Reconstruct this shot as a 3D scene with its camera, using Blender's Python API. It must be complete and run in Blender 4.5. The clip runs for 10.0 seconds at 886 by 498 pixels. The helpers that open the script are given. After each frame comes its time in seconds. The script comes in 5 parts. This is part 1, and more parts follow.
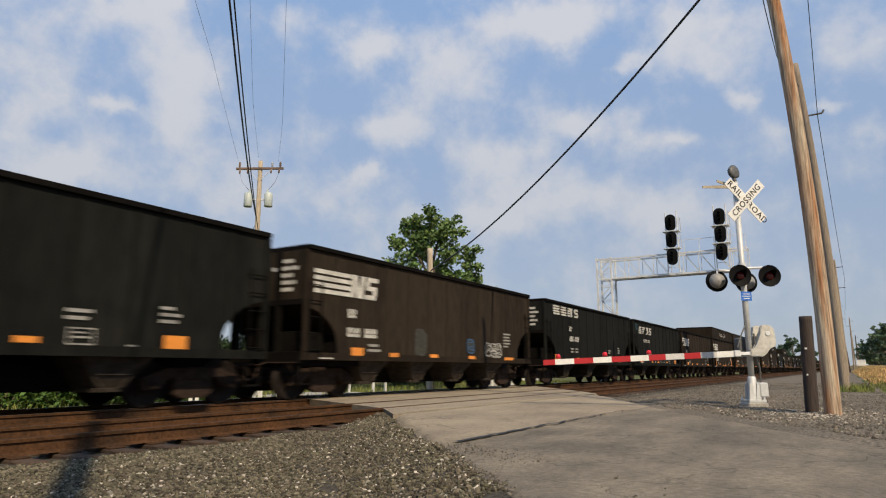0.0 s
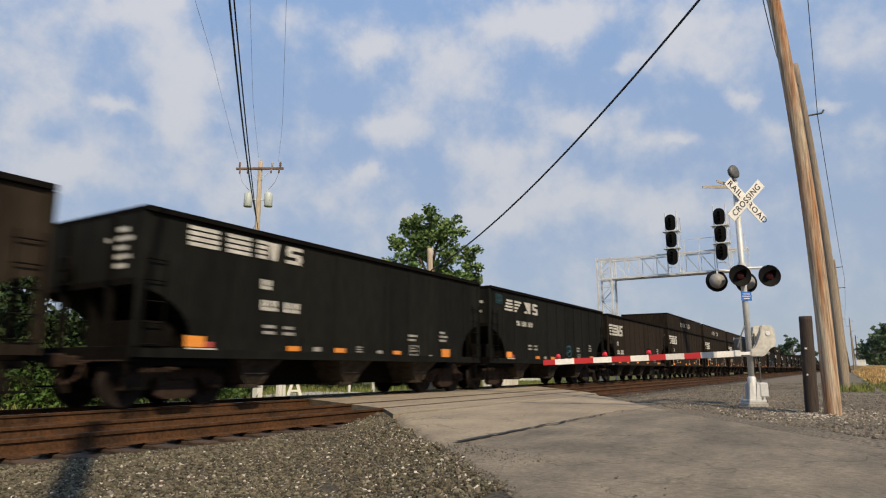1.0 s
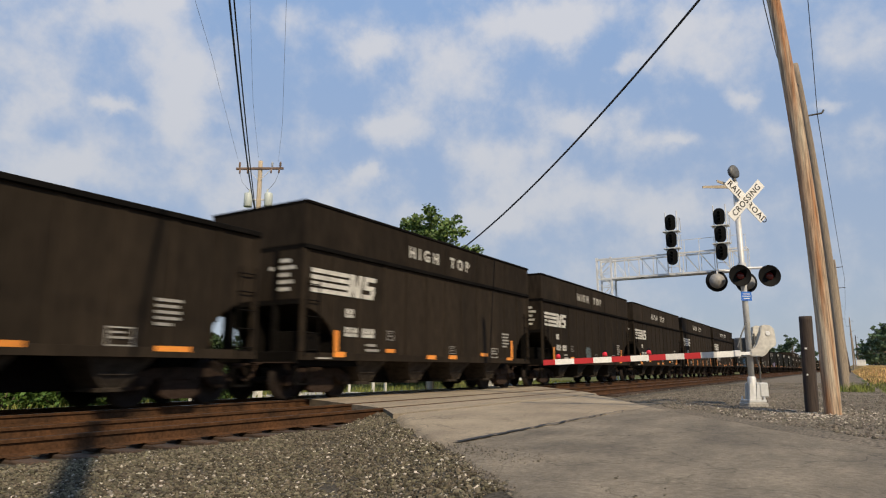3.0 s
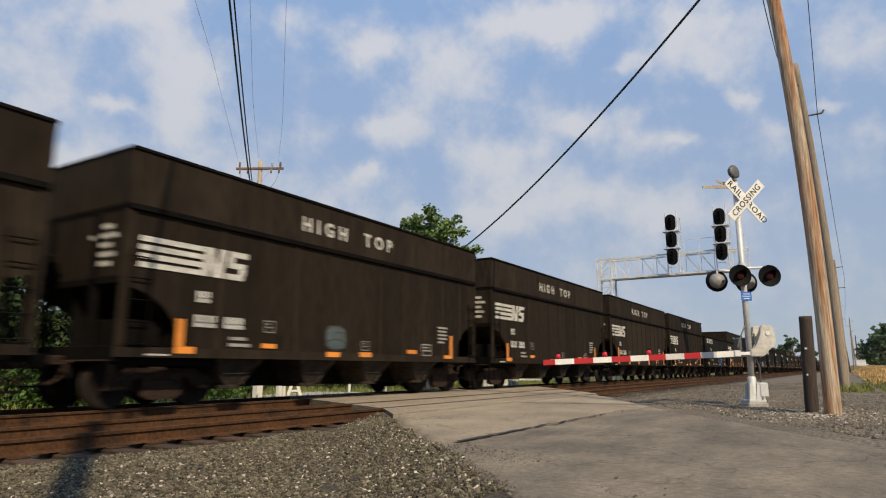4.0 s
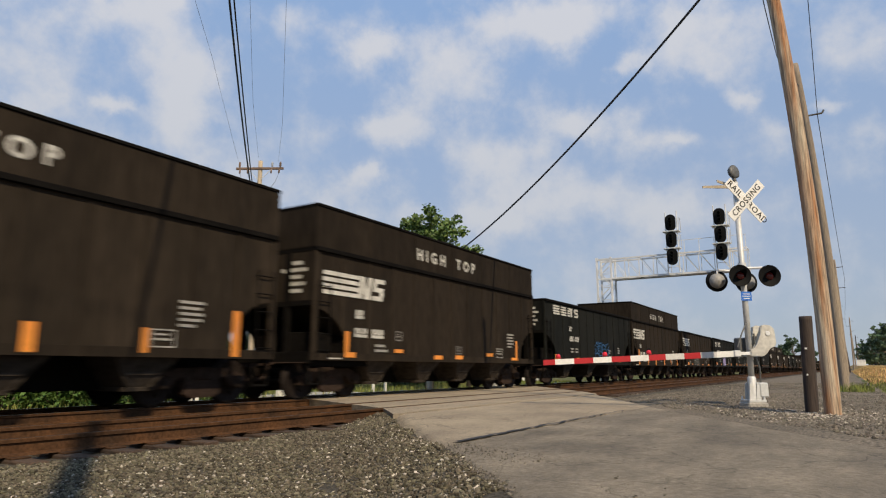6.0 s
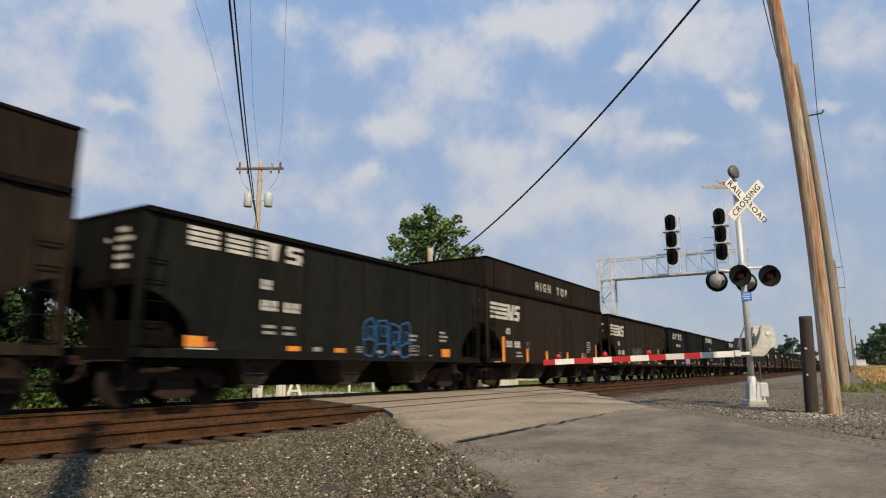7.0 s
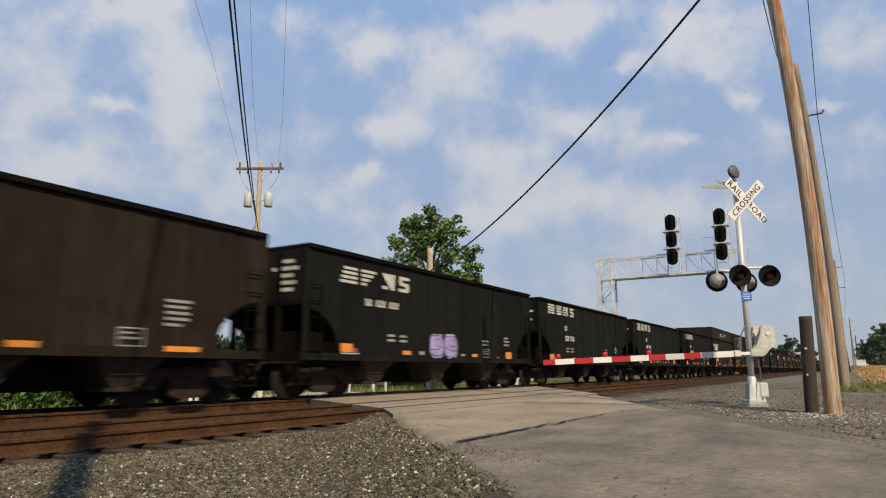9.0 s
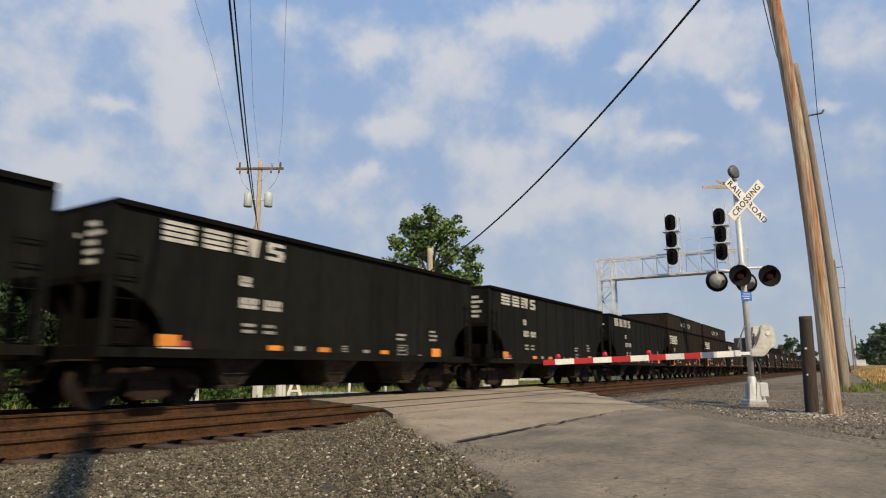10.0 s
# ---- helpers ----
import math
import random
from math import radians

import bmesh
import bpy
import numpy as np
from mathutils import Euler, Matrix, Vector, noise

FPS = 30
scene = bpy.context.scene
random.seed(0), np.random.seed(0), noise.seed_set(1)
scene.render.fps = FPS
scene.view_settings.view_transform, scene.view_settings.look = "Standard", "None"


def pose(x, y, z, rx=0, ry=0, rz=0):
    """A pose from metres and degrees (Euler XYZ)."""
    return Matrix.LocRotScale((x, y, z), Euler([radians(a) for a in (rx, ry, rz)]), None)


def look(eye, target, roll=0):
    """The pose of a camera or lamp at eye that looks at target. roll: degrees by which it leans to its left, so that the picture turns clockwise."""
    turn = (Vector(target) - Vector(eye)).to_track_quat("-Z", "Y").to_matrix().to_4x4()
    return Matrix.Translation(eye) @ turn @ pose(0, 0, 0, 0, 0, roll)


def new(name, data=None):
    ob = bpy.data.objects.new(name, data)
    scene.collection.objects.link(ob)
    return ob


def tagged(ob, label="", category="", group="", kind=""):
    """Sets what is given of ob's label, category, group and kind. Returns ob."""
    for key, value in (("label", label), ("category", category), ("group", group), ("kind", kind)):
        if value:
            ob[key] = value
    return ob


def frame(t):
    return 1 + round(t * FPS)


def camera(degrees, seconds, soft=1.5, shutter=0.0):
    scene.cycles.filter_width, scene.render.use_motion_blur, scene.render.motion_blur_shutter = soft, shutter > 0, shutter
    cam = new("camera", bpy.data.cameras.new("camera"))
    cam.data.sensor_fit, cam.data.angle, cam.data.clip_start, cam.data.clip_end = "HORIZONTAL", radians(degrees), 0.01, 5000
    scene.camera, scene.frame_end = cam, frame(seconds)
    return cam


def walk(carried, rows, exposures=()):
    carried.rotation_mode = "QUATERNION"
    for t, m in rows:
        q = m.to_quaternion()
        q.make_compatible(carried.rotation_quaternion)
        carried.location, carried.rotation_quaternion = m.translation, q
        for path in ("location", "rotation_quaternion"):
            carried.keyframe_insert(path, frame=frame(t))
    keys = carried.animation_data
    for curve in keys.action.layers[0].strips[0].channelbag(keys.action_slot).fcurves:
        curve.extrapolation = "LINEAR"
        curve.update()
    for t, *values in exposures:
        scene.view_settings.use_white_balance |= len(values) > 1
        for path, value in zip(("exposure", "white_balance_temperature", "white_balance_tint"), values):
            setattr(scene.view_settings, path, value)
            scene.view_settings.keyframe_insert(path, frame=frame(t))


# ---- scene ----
# ---------------------------------------------------------------- camera
HEAD, TILT, ROLL, EYE = radians(31.43), radians(10.5), 0.0, Vector((0.0, 0.0, 0.72))
cam = camera(68.8, 10.0, soft=1.15, shutter=0.3)
AIM = EYE + Vector((math.cos(HEAD) * math.cos(TILT), math.sin(HEAD) * math.cos(TILT), math.sin(TILT)))
walk(cam, [(0.0, look(EYE, AIM, ROLL)), (10.0, look(EYE, AIM, ROLL))])
scene.view_settings.exposure = 0.0

# ---------------------------------------------------------------- sky and sun
SUN_WAY = Vector((0.56, 0.83, -0.9)).normalized()      # the way the sunlight travels
sun = new("sun", bpy.data.lights.new("sun", "SUN"))
sun.data.energy, sun.data.angle, sun.data.color = 4.3, radians(0.7), (1.0, 0.82, 0.58)
sun.matrix_world = look((0, 0, 60), Vector((0, 0, 60)) + SUN_WAY)


# clouds on a plane ahead of the view: bearing, rise, half width, half height
BANKS = [(-0.638, 0.321, 0.100, 0.075), (-0.515, 0.368, 0.080, 0.036), (-0.433, 0.321, 0.090, 0.055), (-0.392, 0.267, 0.062, 0.055), (-0.233, 0.350, 0.048, 0.045),
         (-0.030, 0.250, 0.062, 0.056), (0.035, 0.280, 0.052, 0.072), (-0.157, 0.075, 0.080, 0.036), (-0.356, 0.104, 0.098, 0.046), (-0.662, 0.175, 0.042, 0.028),
         (0.375, 0.274, 0.075, 0.036), (0.645, 0.333, 0.070, 0.054), (0.070, 0.132, 0.080, 0.032), (0.193, 0.086, 0.098, 0.036), (0.352, 0.069, 0.072, 0.028),
         (0.516, 0.180, 0.054, 0.032), (0.660, 0.180, 0.046, 0.028), (0.100, 0.360, 0.060, 0.030), (-0.62, 0.23, 0.05, 0.03)]
PUFFS = [(-0.410, 0.197, 0.064, 0.042), (-0.510, 0.219, 0.032, 0.013), (-0.580, 0.127, 0.088, 0.030), (-0.100, 0.180, 0.064, 0.026), (-0.100, 0.320, 0.040, 0.026),
         (-0.111, 0.113, 0.022, 0.016), (0.193, 0.356, 0.070, 0.032), (0.387, 0.350, 0.095, 0.048), (0.217, 0.197, 0.064, 0.024), (0.352, 0.165, 0.040, 0.015),
         (0.468, 0.230, 0.028, 0.015), (0.592, 0.233, 0.036, 0.012), (0.076, 0.052, 0.060, 0.030), (0.28, 0.285, 0.035, 0.018), (-0.45, 0.385, 0.05, 0.02)]


def sky_world():
    w = bpy.data.worlds.new("sky")
    scene.world = w
    w.use_nodes = True
    nt = w.node_tree
    nt.nodes.clear()
    L = nt.links.new

    def node(kind, op=None, *values):
        n = nt.nodes.new(kind)
        if op:
            n.operation = op
        for i, v in enumerate(values):
            if isinstance(v, bpy.types.NodeSocket):
                L(v, n.inputs[i])
            elif v is not None:
                n.inputs[i].default_value = v
        return n

    def calc(op, *values):
        return node("ShaderNodeMath", op, *values).outputs[0]

    def vec(op, *values):
        n = node("ShaderNodeVectorMath", op, *values)
        return n.outputs["Value"] if op in ("DOT_PRODUCT", "LENGTH") else n.outputs[0]

    sky = node("ShaderNodeTexSky")
    sky.sky_type, sky.sun_disc = "NISHITA", False
    sky.sun_elevation = math.asin(-SUN_WAY.z)
    sky.sun_rotation = math.atan2(-SUN_WAY.x, -SUN_WAY.y)
    sky.air_density, sky.dust_density, sky.ozone_density = 1.0, 0.8, 2.0
    way = node("ShaderNodeTexCoord").outputs["Generated"]
    ahead = Vector((math.cos(HEAD) * math.cos(TILT), math.sin(HEAD) * math.cos(TILT), math.sin(TILT)))
    right = Vector((math.sin(HEAD), -math.cos(HEAD), 0))
    over = right.cross(ahead)
    depth = calc("MAXIMUM", vec("DOT_PRODUCT", way, ahead[:]), 0.15)
    flat = node("ShaderNodeCombineXYZ", None, calc("DIVIDE", vec("DOT_PRODUCT", way, right[:]), depth), calc("DIVIDE", vec("DOT_PRODUCT", way, over[:]), depth)).outputs[0]
    warp = node("ShaderNodeTexNoise")
    warp.inputs["Scale"].default_value, warp.inputs["Detail"].default_value, warp.inputs["Roughness"].default_value = 8.0, 7.0, 0.6
    L(flat, warp.inputs["Vector"])
    shift = vec("MULTIPLY", vec("SUBTRACT", warp.outputs["Color"], (0.5, 0.5, 0.5)), (0.13, 0.10, 0.0))
    bent = vec("ADD", flat, shift)
    total = None
    for heft, group in ((0.6, BANKS), (0.9, PUFFS)):
        for x, y, a, b in group:
            d = vec("LENGTH", vec("MULTIPLY", vec("SUBTRACT", bent, (x, y, 0)), (1.0 / a, 1.0 / b, 0)))
            k = calc("MULTIPLY", calc("POWER", 2.0, calc("MULTIPLY", calc("MULTIPLY", d, d), -1.3)), heft)
            total = k if total is None else calc("ADD", total, k)
    wisps = node("ShaderNodeTexNoise")
    wisps.inputs["Scale"].default_value, wisps.inputs["Detail"].default_value, wisps.inputs["Roughness"].default_value = 11.0, 8.0, 0.6
    L(way, wisps.inputs["Vector"])
    body = calc("ADD", calc("MINIMUM", total, 1.0), calc("MULTIPLY", calc("SUBTRACT", wisps.outputs["Fac"], 0.46), 2.4))
    rise = node("ShaderNodeSeparateXYZ", None, way).outputs[2]
    low = node("ShaderNodeMapRange")
    L(rise, low.inputs["Value"])
    low.inputs["From Min"].default_value, low.inputs["From Max"].default_value = 0.1, 0.4
    low.inputs["To Min"].default_value, low.inputs["To Max"].default_value = 0.16, 0.0
    body = calc("ADD", body, low.outputs[0])
    soft = node("ShaderNodeMapRange")
    soft.interpolation_type = "SMOOTHSTEP"
    L(body, soft.inputs["Value"])
    soft.inputs["From Min"].default_value, soft.inputs["From Max"].default_value = 0.0, 1.1
    soft.inputs["To Min"].default_value, soft.inputs["To Max"].default_value = 0.1, 0.95
    clear = vec("MULTIPLY", sky.outputs[0], (0.066, 0.072, 0.086))
    haze = node("ShaderNodeMapRange")
    L(rise, haze.inputs["Value"])
    haze.inputs["From Min"].default_value, haze.inputs["From Max"].default_value = 0.0, 0.55
    haze.inputs["To Min"].default_value, haze.inputs["To Max"].default_value = 1.0, 0.0

    def mix(f, a, b):
        n = nt.nodes.new("ShaderNodeMix")
        n.data_type = "RGBA"
        for key, v in (("Factor", f), ("A", a), ("B", b)):
            if isinstance(v, bpy.types.NodeSocket):
                L(v, n.inputs[key])
            else:
                n.inputs[key].default_value = v
        return n.outputs["Result"]
    blue = mix(0.75, clear, mix(haze.outputs[0], (0.27, 0.46, 0.79, 1), (0.435, 0.485, 0.55, 1)))
    cloud = mix(haze.outputs[0], (0.65, 0.66, 0.71, 1), (0.53, 0.56, 0.61, 1))
    bg = node("ShaderNodeBackground", None, mix(soft.outputs[0], blue, cloud))
    out = node("ShaderNodeOutputWorld", None, bg.outputs[0])


sky_world()


# ---------------------------------------------------------------- materials
def material(name, colour, rough=0.7, metal=0.0, vary=0.25, grain=30.0, broad=1.2, bump=0.15, tint=None, stretch=(1, 1, 1), each=0.0, island=0.0, bump_scale=None, spec=0.5):
    """A surface with variation at two scales: fine grain and broad stains towards tint."""
    m = bpy.data.materials.new(name)
    m.use_nodes = True
    nt = m.node_tree
    N, L = nt.nodes.new, nt.links.new
    b = nt.nodes["Principled BSDF"]
    b.inputs["Roughness"].default_value, b.inputs["Metallic"].default_value = rough, metal
    b.inputs["Specular IOR Level"].default_value = spec
    tc = N("ShaderNodeTexCoord")
    mp = N("ShaderNodeMapping"); mp.inputs["Scale"].default_value = stretch
    L(tc.outputs["Object"], mp.inputs[0])
    fine = N("ShaderNodeTexNoise"); fine.inputs["Scale"].default_value = grain; fine.inputs["Detail"].default_value = 5
    wide = N("ShaderNodeTexNoise"); wide.inputs["Scale"].default_value = broad; wide.inputs["Detail"].default_value = 4
    L(mp.outputs[0], fine.inputs["Vector"]); L(mp.outputs[0], wide.inputs["Vector"])
    c = Vector(colour)
    t = Vector(tint) if tint else c * 0.6
    r = N("ShaderNodeValToRGB")
    r.color_ramp.elements[0].position, r.color_ramp.elements[1].position = 0.35, 0.68
    r.color_ramp.elements[0].color, r.color_ramp.elements[1].color = (*c, 1), (*t, 1)
    L(wide.outputs["Fac"], r.inputs[0])
    hsv = N("ShaderNodeHueSaturation")
    L(r.outputs[0], hsv.inputs["Color"])
    mr = N("ShaderNodeMapRange")
    mr.inputs["From Min"].default_value, mr.inputs["From Max"].default_value = 0.3, 0.7
    mr.inputs["To Min"].default_value, mr.inputs["To Max"].default_value = 1 - vary, 1 + vary
    L(fine.outputs["Fac"], mr.inputs["Value"])
    value = mr.outputs[0]
    for amount, node, socket in ((each, "ShaderNodeObjectInfo", "Random"), (island, "ShaderNodeNewGeometry", "Random Per Island")):
        if amount:
            o = N(node)
            k = N("ShaderNodeMapRange")
            k.inputs["To Min"].default_value, k.inputs["To Max"].default_value = 1 - amount, 1 + amount
            L(o.outputs[socket], k.inputs["Value"])
            mul = N("ShaderNodeMath"); mul.operation = "MULTIPLY"
            L(value, mul.inputs[0]); L(k.outputs[0], mul.inputs[1])
            value = mul.outputs[0]
            if node == "ShaderNodeNewGeometry":                  # pieces differ a little in hue as well
                h = N("ShaderNodeMapRange")
                h.inputs["To Min"].default_value, h.inputs["To Max"].default_value = 0.48, 0.52
                w = N("ShaderNodeTexWhiteNoise"); w.noise_dimensions = "1D"
                L(o.outputs[socket], w.inputs["W"]); L(w.outputs["Value"], h.inputs["Value"]); L(h.outputs[0], hsv.inputs["Hue"])
    L(value, hsv.inputs["Value"])
    L(hsv.outputs[0], b.inputs["Base Color"])
    if bump:
        bp = N("ShaderNodeBump"); bp.inputs["Strength"].default_value = bump; bp.inputs["Distance"].default_value = 0.02
        src = fine
        if bump_scale:
            src = N("ShaderNodeTexNoise"); src.inputs["Scale"].default_value = bump_scale; src.inputs["Detail"].default_value = 6
            L(tc.outputs["Object"], src.inputs["Vector"])
        L(src.outputs["Fac"], bp.inputs["Height"]); L(bp.outputs[0], b.inputs["Normal"])
    return m


M = {}
M["car_brown"] = material("weathered_brown_black_paint", (0.030, 0.0225, 0.0155), 0.85, vary=0.3, grain=9, broad=0.8, tint=(0.020, 0.0155, 0.011), stretch=(1.4, 1, 0.22), bump=0.1, each=0.2, spec=0.06)
M["car_black"] = material("faded_black_paint", (0.0135, 0.0135, 0.011), 0.8, vary=0.3, grain=9, broad=0.8, tint=(0.008, 0.0085, 0.0072), stretch=(1.4, 1, 0.22), bump=0.1, each=0.15, spec=0.06)
M["car_dark"] = material("sooty_steel", (0.008, 0.007, 0.006), 0.9, vary=0.35, grain=12, spec=0.05)
M["bay"] = material("dusty_hopper_steel", (0.052, 0.042, 0.033), 0.9, vary=0.4, grain=10, broad=1.5, tint=(0.028, 0.023, 0.018), spec=0.05)
M["truck"] = material("rusty_cast_steel", (0.042, 0.027, 0.020), 0.85, vary=0.4, grain=14, tint=(0.018, 0.014, 0.011), spec=0.08)
M["wheel"] = material("worn_wheel_steel", (0.022, 0.016, 0.013), 0.75, 0.1, grain=20, spec=0.15)
M["tread"] = material("bright_wheel_tread", (0.5, 0.5, 0.5), 0.3, 1.0, vary=0.1)
M["mark"] = material("faded_white_stencil", (0.60, 0.58, 0.51), 0.8, vary=0.3, grain=18, broad=3, tint=(0.40, 0.38, 0.33), bump=0.0)
M["small_print"] = material("worn_small_stencil", (0.36, 0.34, 0.30), 0.8, vary=0.35, grain=20, broad=4, tint=(0.22, 0.21, 0.18), bump=0.0)
M["dim_mark"] = material("grimy_white_stencil", (0.25, 0.23, 0.2), 0.8, vary=0.3, grain=18, bump=0.0)
M["orange"] = material("yellow_orange_reflector", (0.75, 0.27, 0.03), 0.5, vary=0.12, grain=15, tint=(0.62, 0.2, 0.03), bump=0.0, each=0.15)
M["red"] = material("red_reflective_sheet", (0.43, 0.008, 0.012), 0.5, vary=0.1, bump=0.0, tint=(0.34, 0.007, 0.01))
M["white"] = material("dusty_white_sheet", (0.78, 0.77, 0.72), 0.55, vary=0.08, tint=(0.66, 0.64, 0.58), bump=0.0)
M["blue_spray"] = material("blue_spray_paint", (0.015, 0.11, 0.27), 0.6, vary=0.3, bump=0.0)
M["red_sheet"] = material("faded_red_patch", (0.38, 0.06, 0.05), 0.6, vary=0.15, bump=0.0)
M["teal_spray"] = material("teal_spray_paint", (0.014, 0.075, 0.09), 0.6, vary=0.3, bump=0.0)
M["lilac_spray"] = material("lilac_spray_paint", (0.42, 0.36, 0.62), 0.6, vary=0.3, bump=0.0)
M["pale_spray"] = material("pale_grey_spray_paint", (0.20, 0.20, 0.19), 0.7, vary=0.4, bump=0.0)
M["thin_spray"] = material("thin_grey_green_spray_paint", (0.062, 0.060, 0.050), 0.8, vary=0.4, grain=12, bump=0.0, spec=0.1)
M["pale_teal"] = material("pale_teal_spray_paint", (0.07, 0.095, 0.095), 0.7, vary=0.35, bump=0.0)
M["lilac_dark"] = material("violet_spray_outline", (0.10, 0.07, 0.2), 0.7, vary=0.3, bump=0.0)
M["rail"] = material("rusty_rail_steel", (0.098, 0.046, 0.02), 0.85, vary=0.35, grain=25, broad=2, tint=(0.044, 0.025, 0.014), spec=0.1)
M["rail_top"] = material("dull_rail_head", (0.15, 0.10, 0.07), 0.45, 0.6, vary=0.2, stretch=(0.1, 1, 1))
M["tie"] = material("creosoted_oak", (0.062, 0.037, 0.021), 0.9, vary=0.4, grain=12, stretch=(4, 1, 4), each=0.25)
M["ballast"] = material("crushed_stone_bed", (0.075, 0.065, 0.047), 0.95, vary=0.6, grain=28, broad=0.6, tint=(0.06, 0.052, 0.04), bump=1.0, bump_scale=22, spec=0.2)
M["verge"] = material("fine_verge_gravel", (0.19, 0.158, 0.118), 0.95, vary=0.55, grain=24, broad=0.5, tint=(0.13, 0.11, 0.082), bump=1.0, bump_scale=26, spec=0.2)
M["stone"] = material("crushed_limestone", (0.112, 0.097, 0.064), 0.9, vary=0.3, grain=40, broad=1.0, tint=(0.095, 0.08, 0.055), island=0.65, spec=0.15)
M["stone_mid"] = material("grey_tan_gravel", (0.165, 0.142, 0.108), 0.9, vary=0.25, grain=40, broad=0.8, tint=(0.125, 0.108, 0.084), island=0.5, spec=0.2)
M["stone_pale"] = material("pale_crushed_limestone", (0.42, 0.37, 0.30), 0.9, vary=0.2, grain=40, broad=1.0, tint=(0.33, 0.29, 0.23), island=0.5, spec=0.2)


def paving(name, light, dark, worn):
    """Old asphalt: stone grain, streaks worn along the traffic, blotches and fine cracks."""
    m = bpy.data.materials.new(name)
    m.use_nodes = True
    nt = m.node_tree
    N, L = nt.nodes.new, nt.links.new
    b = nt.nodes["Principled BSDF"]
    b.inputs["Roughness"].default_value, b.inputs["Specular IOR Level"].default_value = 0.92, 0.2
    tc = N("ShaderNodeTexCoord")
    turn = N("ShaderNodeMapping"); turn.inputs["Rotation"].default_value = (0, 0, -ROAD_TURN); turn.inputs["Scale"].default_value = (0.28, 1.0, 1.0)
    L(tc.outputs["Object"], turn.inputs[0])

    def noisy(scale, detail, where, rough=0.6):
        n = N("ShaderNodeTexNoise")
        n.inputs["Scale"].default_value, n.inputs["Detail"].default_value, n.inputs["Roughness"].default_value = scale, detail, rough
        L(where, n.inputs["Vector"])
        return n.outputs["Fac"]
    obj = tc.outputs["Object"]
    streak, blotch, grit, speck = noisy(1.1, 6, turn.outputs[0]), noisy(0.5, 5, obj), noisy(16, 4, obj), noisy(90, 3, obj)

    def ramp(f, lo, hi, a, c):
        r = N("ShaderNodeMapRange")
        r.inputs["From Min"].default_value, r.inputs["From Max"].default_value, r.inputs["To Min"].default_value, r.inputs["To Max"].default_value = lo, hi, a, c
        L(f, r.inputs["Value"])
        return r.outputs[0]

    def mult(a, c):
        k = N("ShaderNodeMath"); k.operation = "MULTIPLY"
        L(a, k.inputs[0]); L(c, k.inputs[1])
        return k.outputs[0]
    both = N("ShaderNodeMath"); both.operation = "ADD"
    L(ramp(streak, 0.38, 0.62, 0, 0.55), both.inputs[0]); L(ramp(blotch, 0.4, 0.62, 0, 0.45), both.inputs[1])
    base = N("ShaderNodeMix"); base.data_type = "RGBA"
    L(both.outputs[0], base.inputs["Factor"])
    base.inputs["A"].default_value, base.inputs["B"].default_value = (*light, 1), (*dark, 1)
    crack = N("ShaderNodeTexVoronoi"); crack.feature = "DISTANCE_TO_EDGE"; crack.inputs["Scale"].default_value = 0.7
    bend = N("ShaderNodeVectorMath"); bend.operation = "ADD"
    wob = N("ShaderNodeTexNoise"); wob.inputs["Scale"].default_value = 1.5; wob.inputs["Detail"].default_value = 5
    L(obj, wob.inputs["Vector"]); L(obj, bend.inputs[0]); L(wob.outputs["Color"], bend.inputs[1]); L(bend.outputs[0], crack.inputs["Vector"])
    v = mult(ramp(grit, 0.3, 0.7, 1 - worn, 1 + worn), mult(ramp(speck, 0.3, 0.7, 0.72, 1.28), ramp(crack.outputs["Distance"], 0.0, 0.012, 0.62, 1.0)))
    hsv = N("ShaderNodeHueSaturation")
    L(base.outputs["Result"], hsv.inputs["Color"]); L(v, hsv.inputs["Value"]); L(hsv.outputs[0], b.inputs["Base Color"])
    bp = N("ShaderNodeBump"); bp.inputs["Strength"].default_value = 0.7; bp.inputs["Distance"].default_value = 0.02
    L(noisy(60, 6, obj), bp.inputs["Height"]); L(bp.outputs[0], b.inputs["Normal"])
    return m


ROAD_TURN = radians(36.0)
M["asphalt"] = paving("old_mottled_asphalt", (0.275, 0.23, 0.168), (0.12, 0.103, 0.08), 0.24)
M["asphalt_pale"] = paving("pale_crossing_asphalt", (0.36, 0.295, 0.205), (0.24, 0.195, 0.14), 0.16)
M["tar"] = material("dark_tar_seam", (0.035, 0.032, 0.03), 0.8, vary=0.3)
M["dirt"] = material("grassy_soil", (0.075, 0.095, 0.028), 0.95, vary=0.4, grain=6, broad=0.05, tint=(0.11, 0.095, 0.04), spec=0.1)
M["straw_soil"] = material("dry_straw_litter", (0.36, 0.235, 0.10), 0.95, vary=0.35, grain=5, broad=0.12, tint=(0.24, 0.18, 0.07), spec=0.1)
M["grass"] = material("green_grass", (0.14, 0.18, 0.04), 0.8, vary=0.35, grain=4, broad=0.25, tint=(0.20, 0.19, 0.06), island=0.35, bump=0, spec=0.2)
M["straw"] = material("ripe_straw_grass", (0.50, 0.33, 0.14), 0.85, vary=0.3, grain=4, broad=0.15, tint=(0.38, 0.26, 0.11), island=0.3, bump=0, spec=0.2)
# shade on the hedge put into the leaf colour, far darker than leaf
M["leaf_shaded"] = material("shade_darkened_leaves", (0.034, 0.062, 0.015), 0.7, vary=0.3, grain=2, broad=0.7, tint=(0.02, 0.036, 0.010), island=0.45, bump=0, spec=0.3)
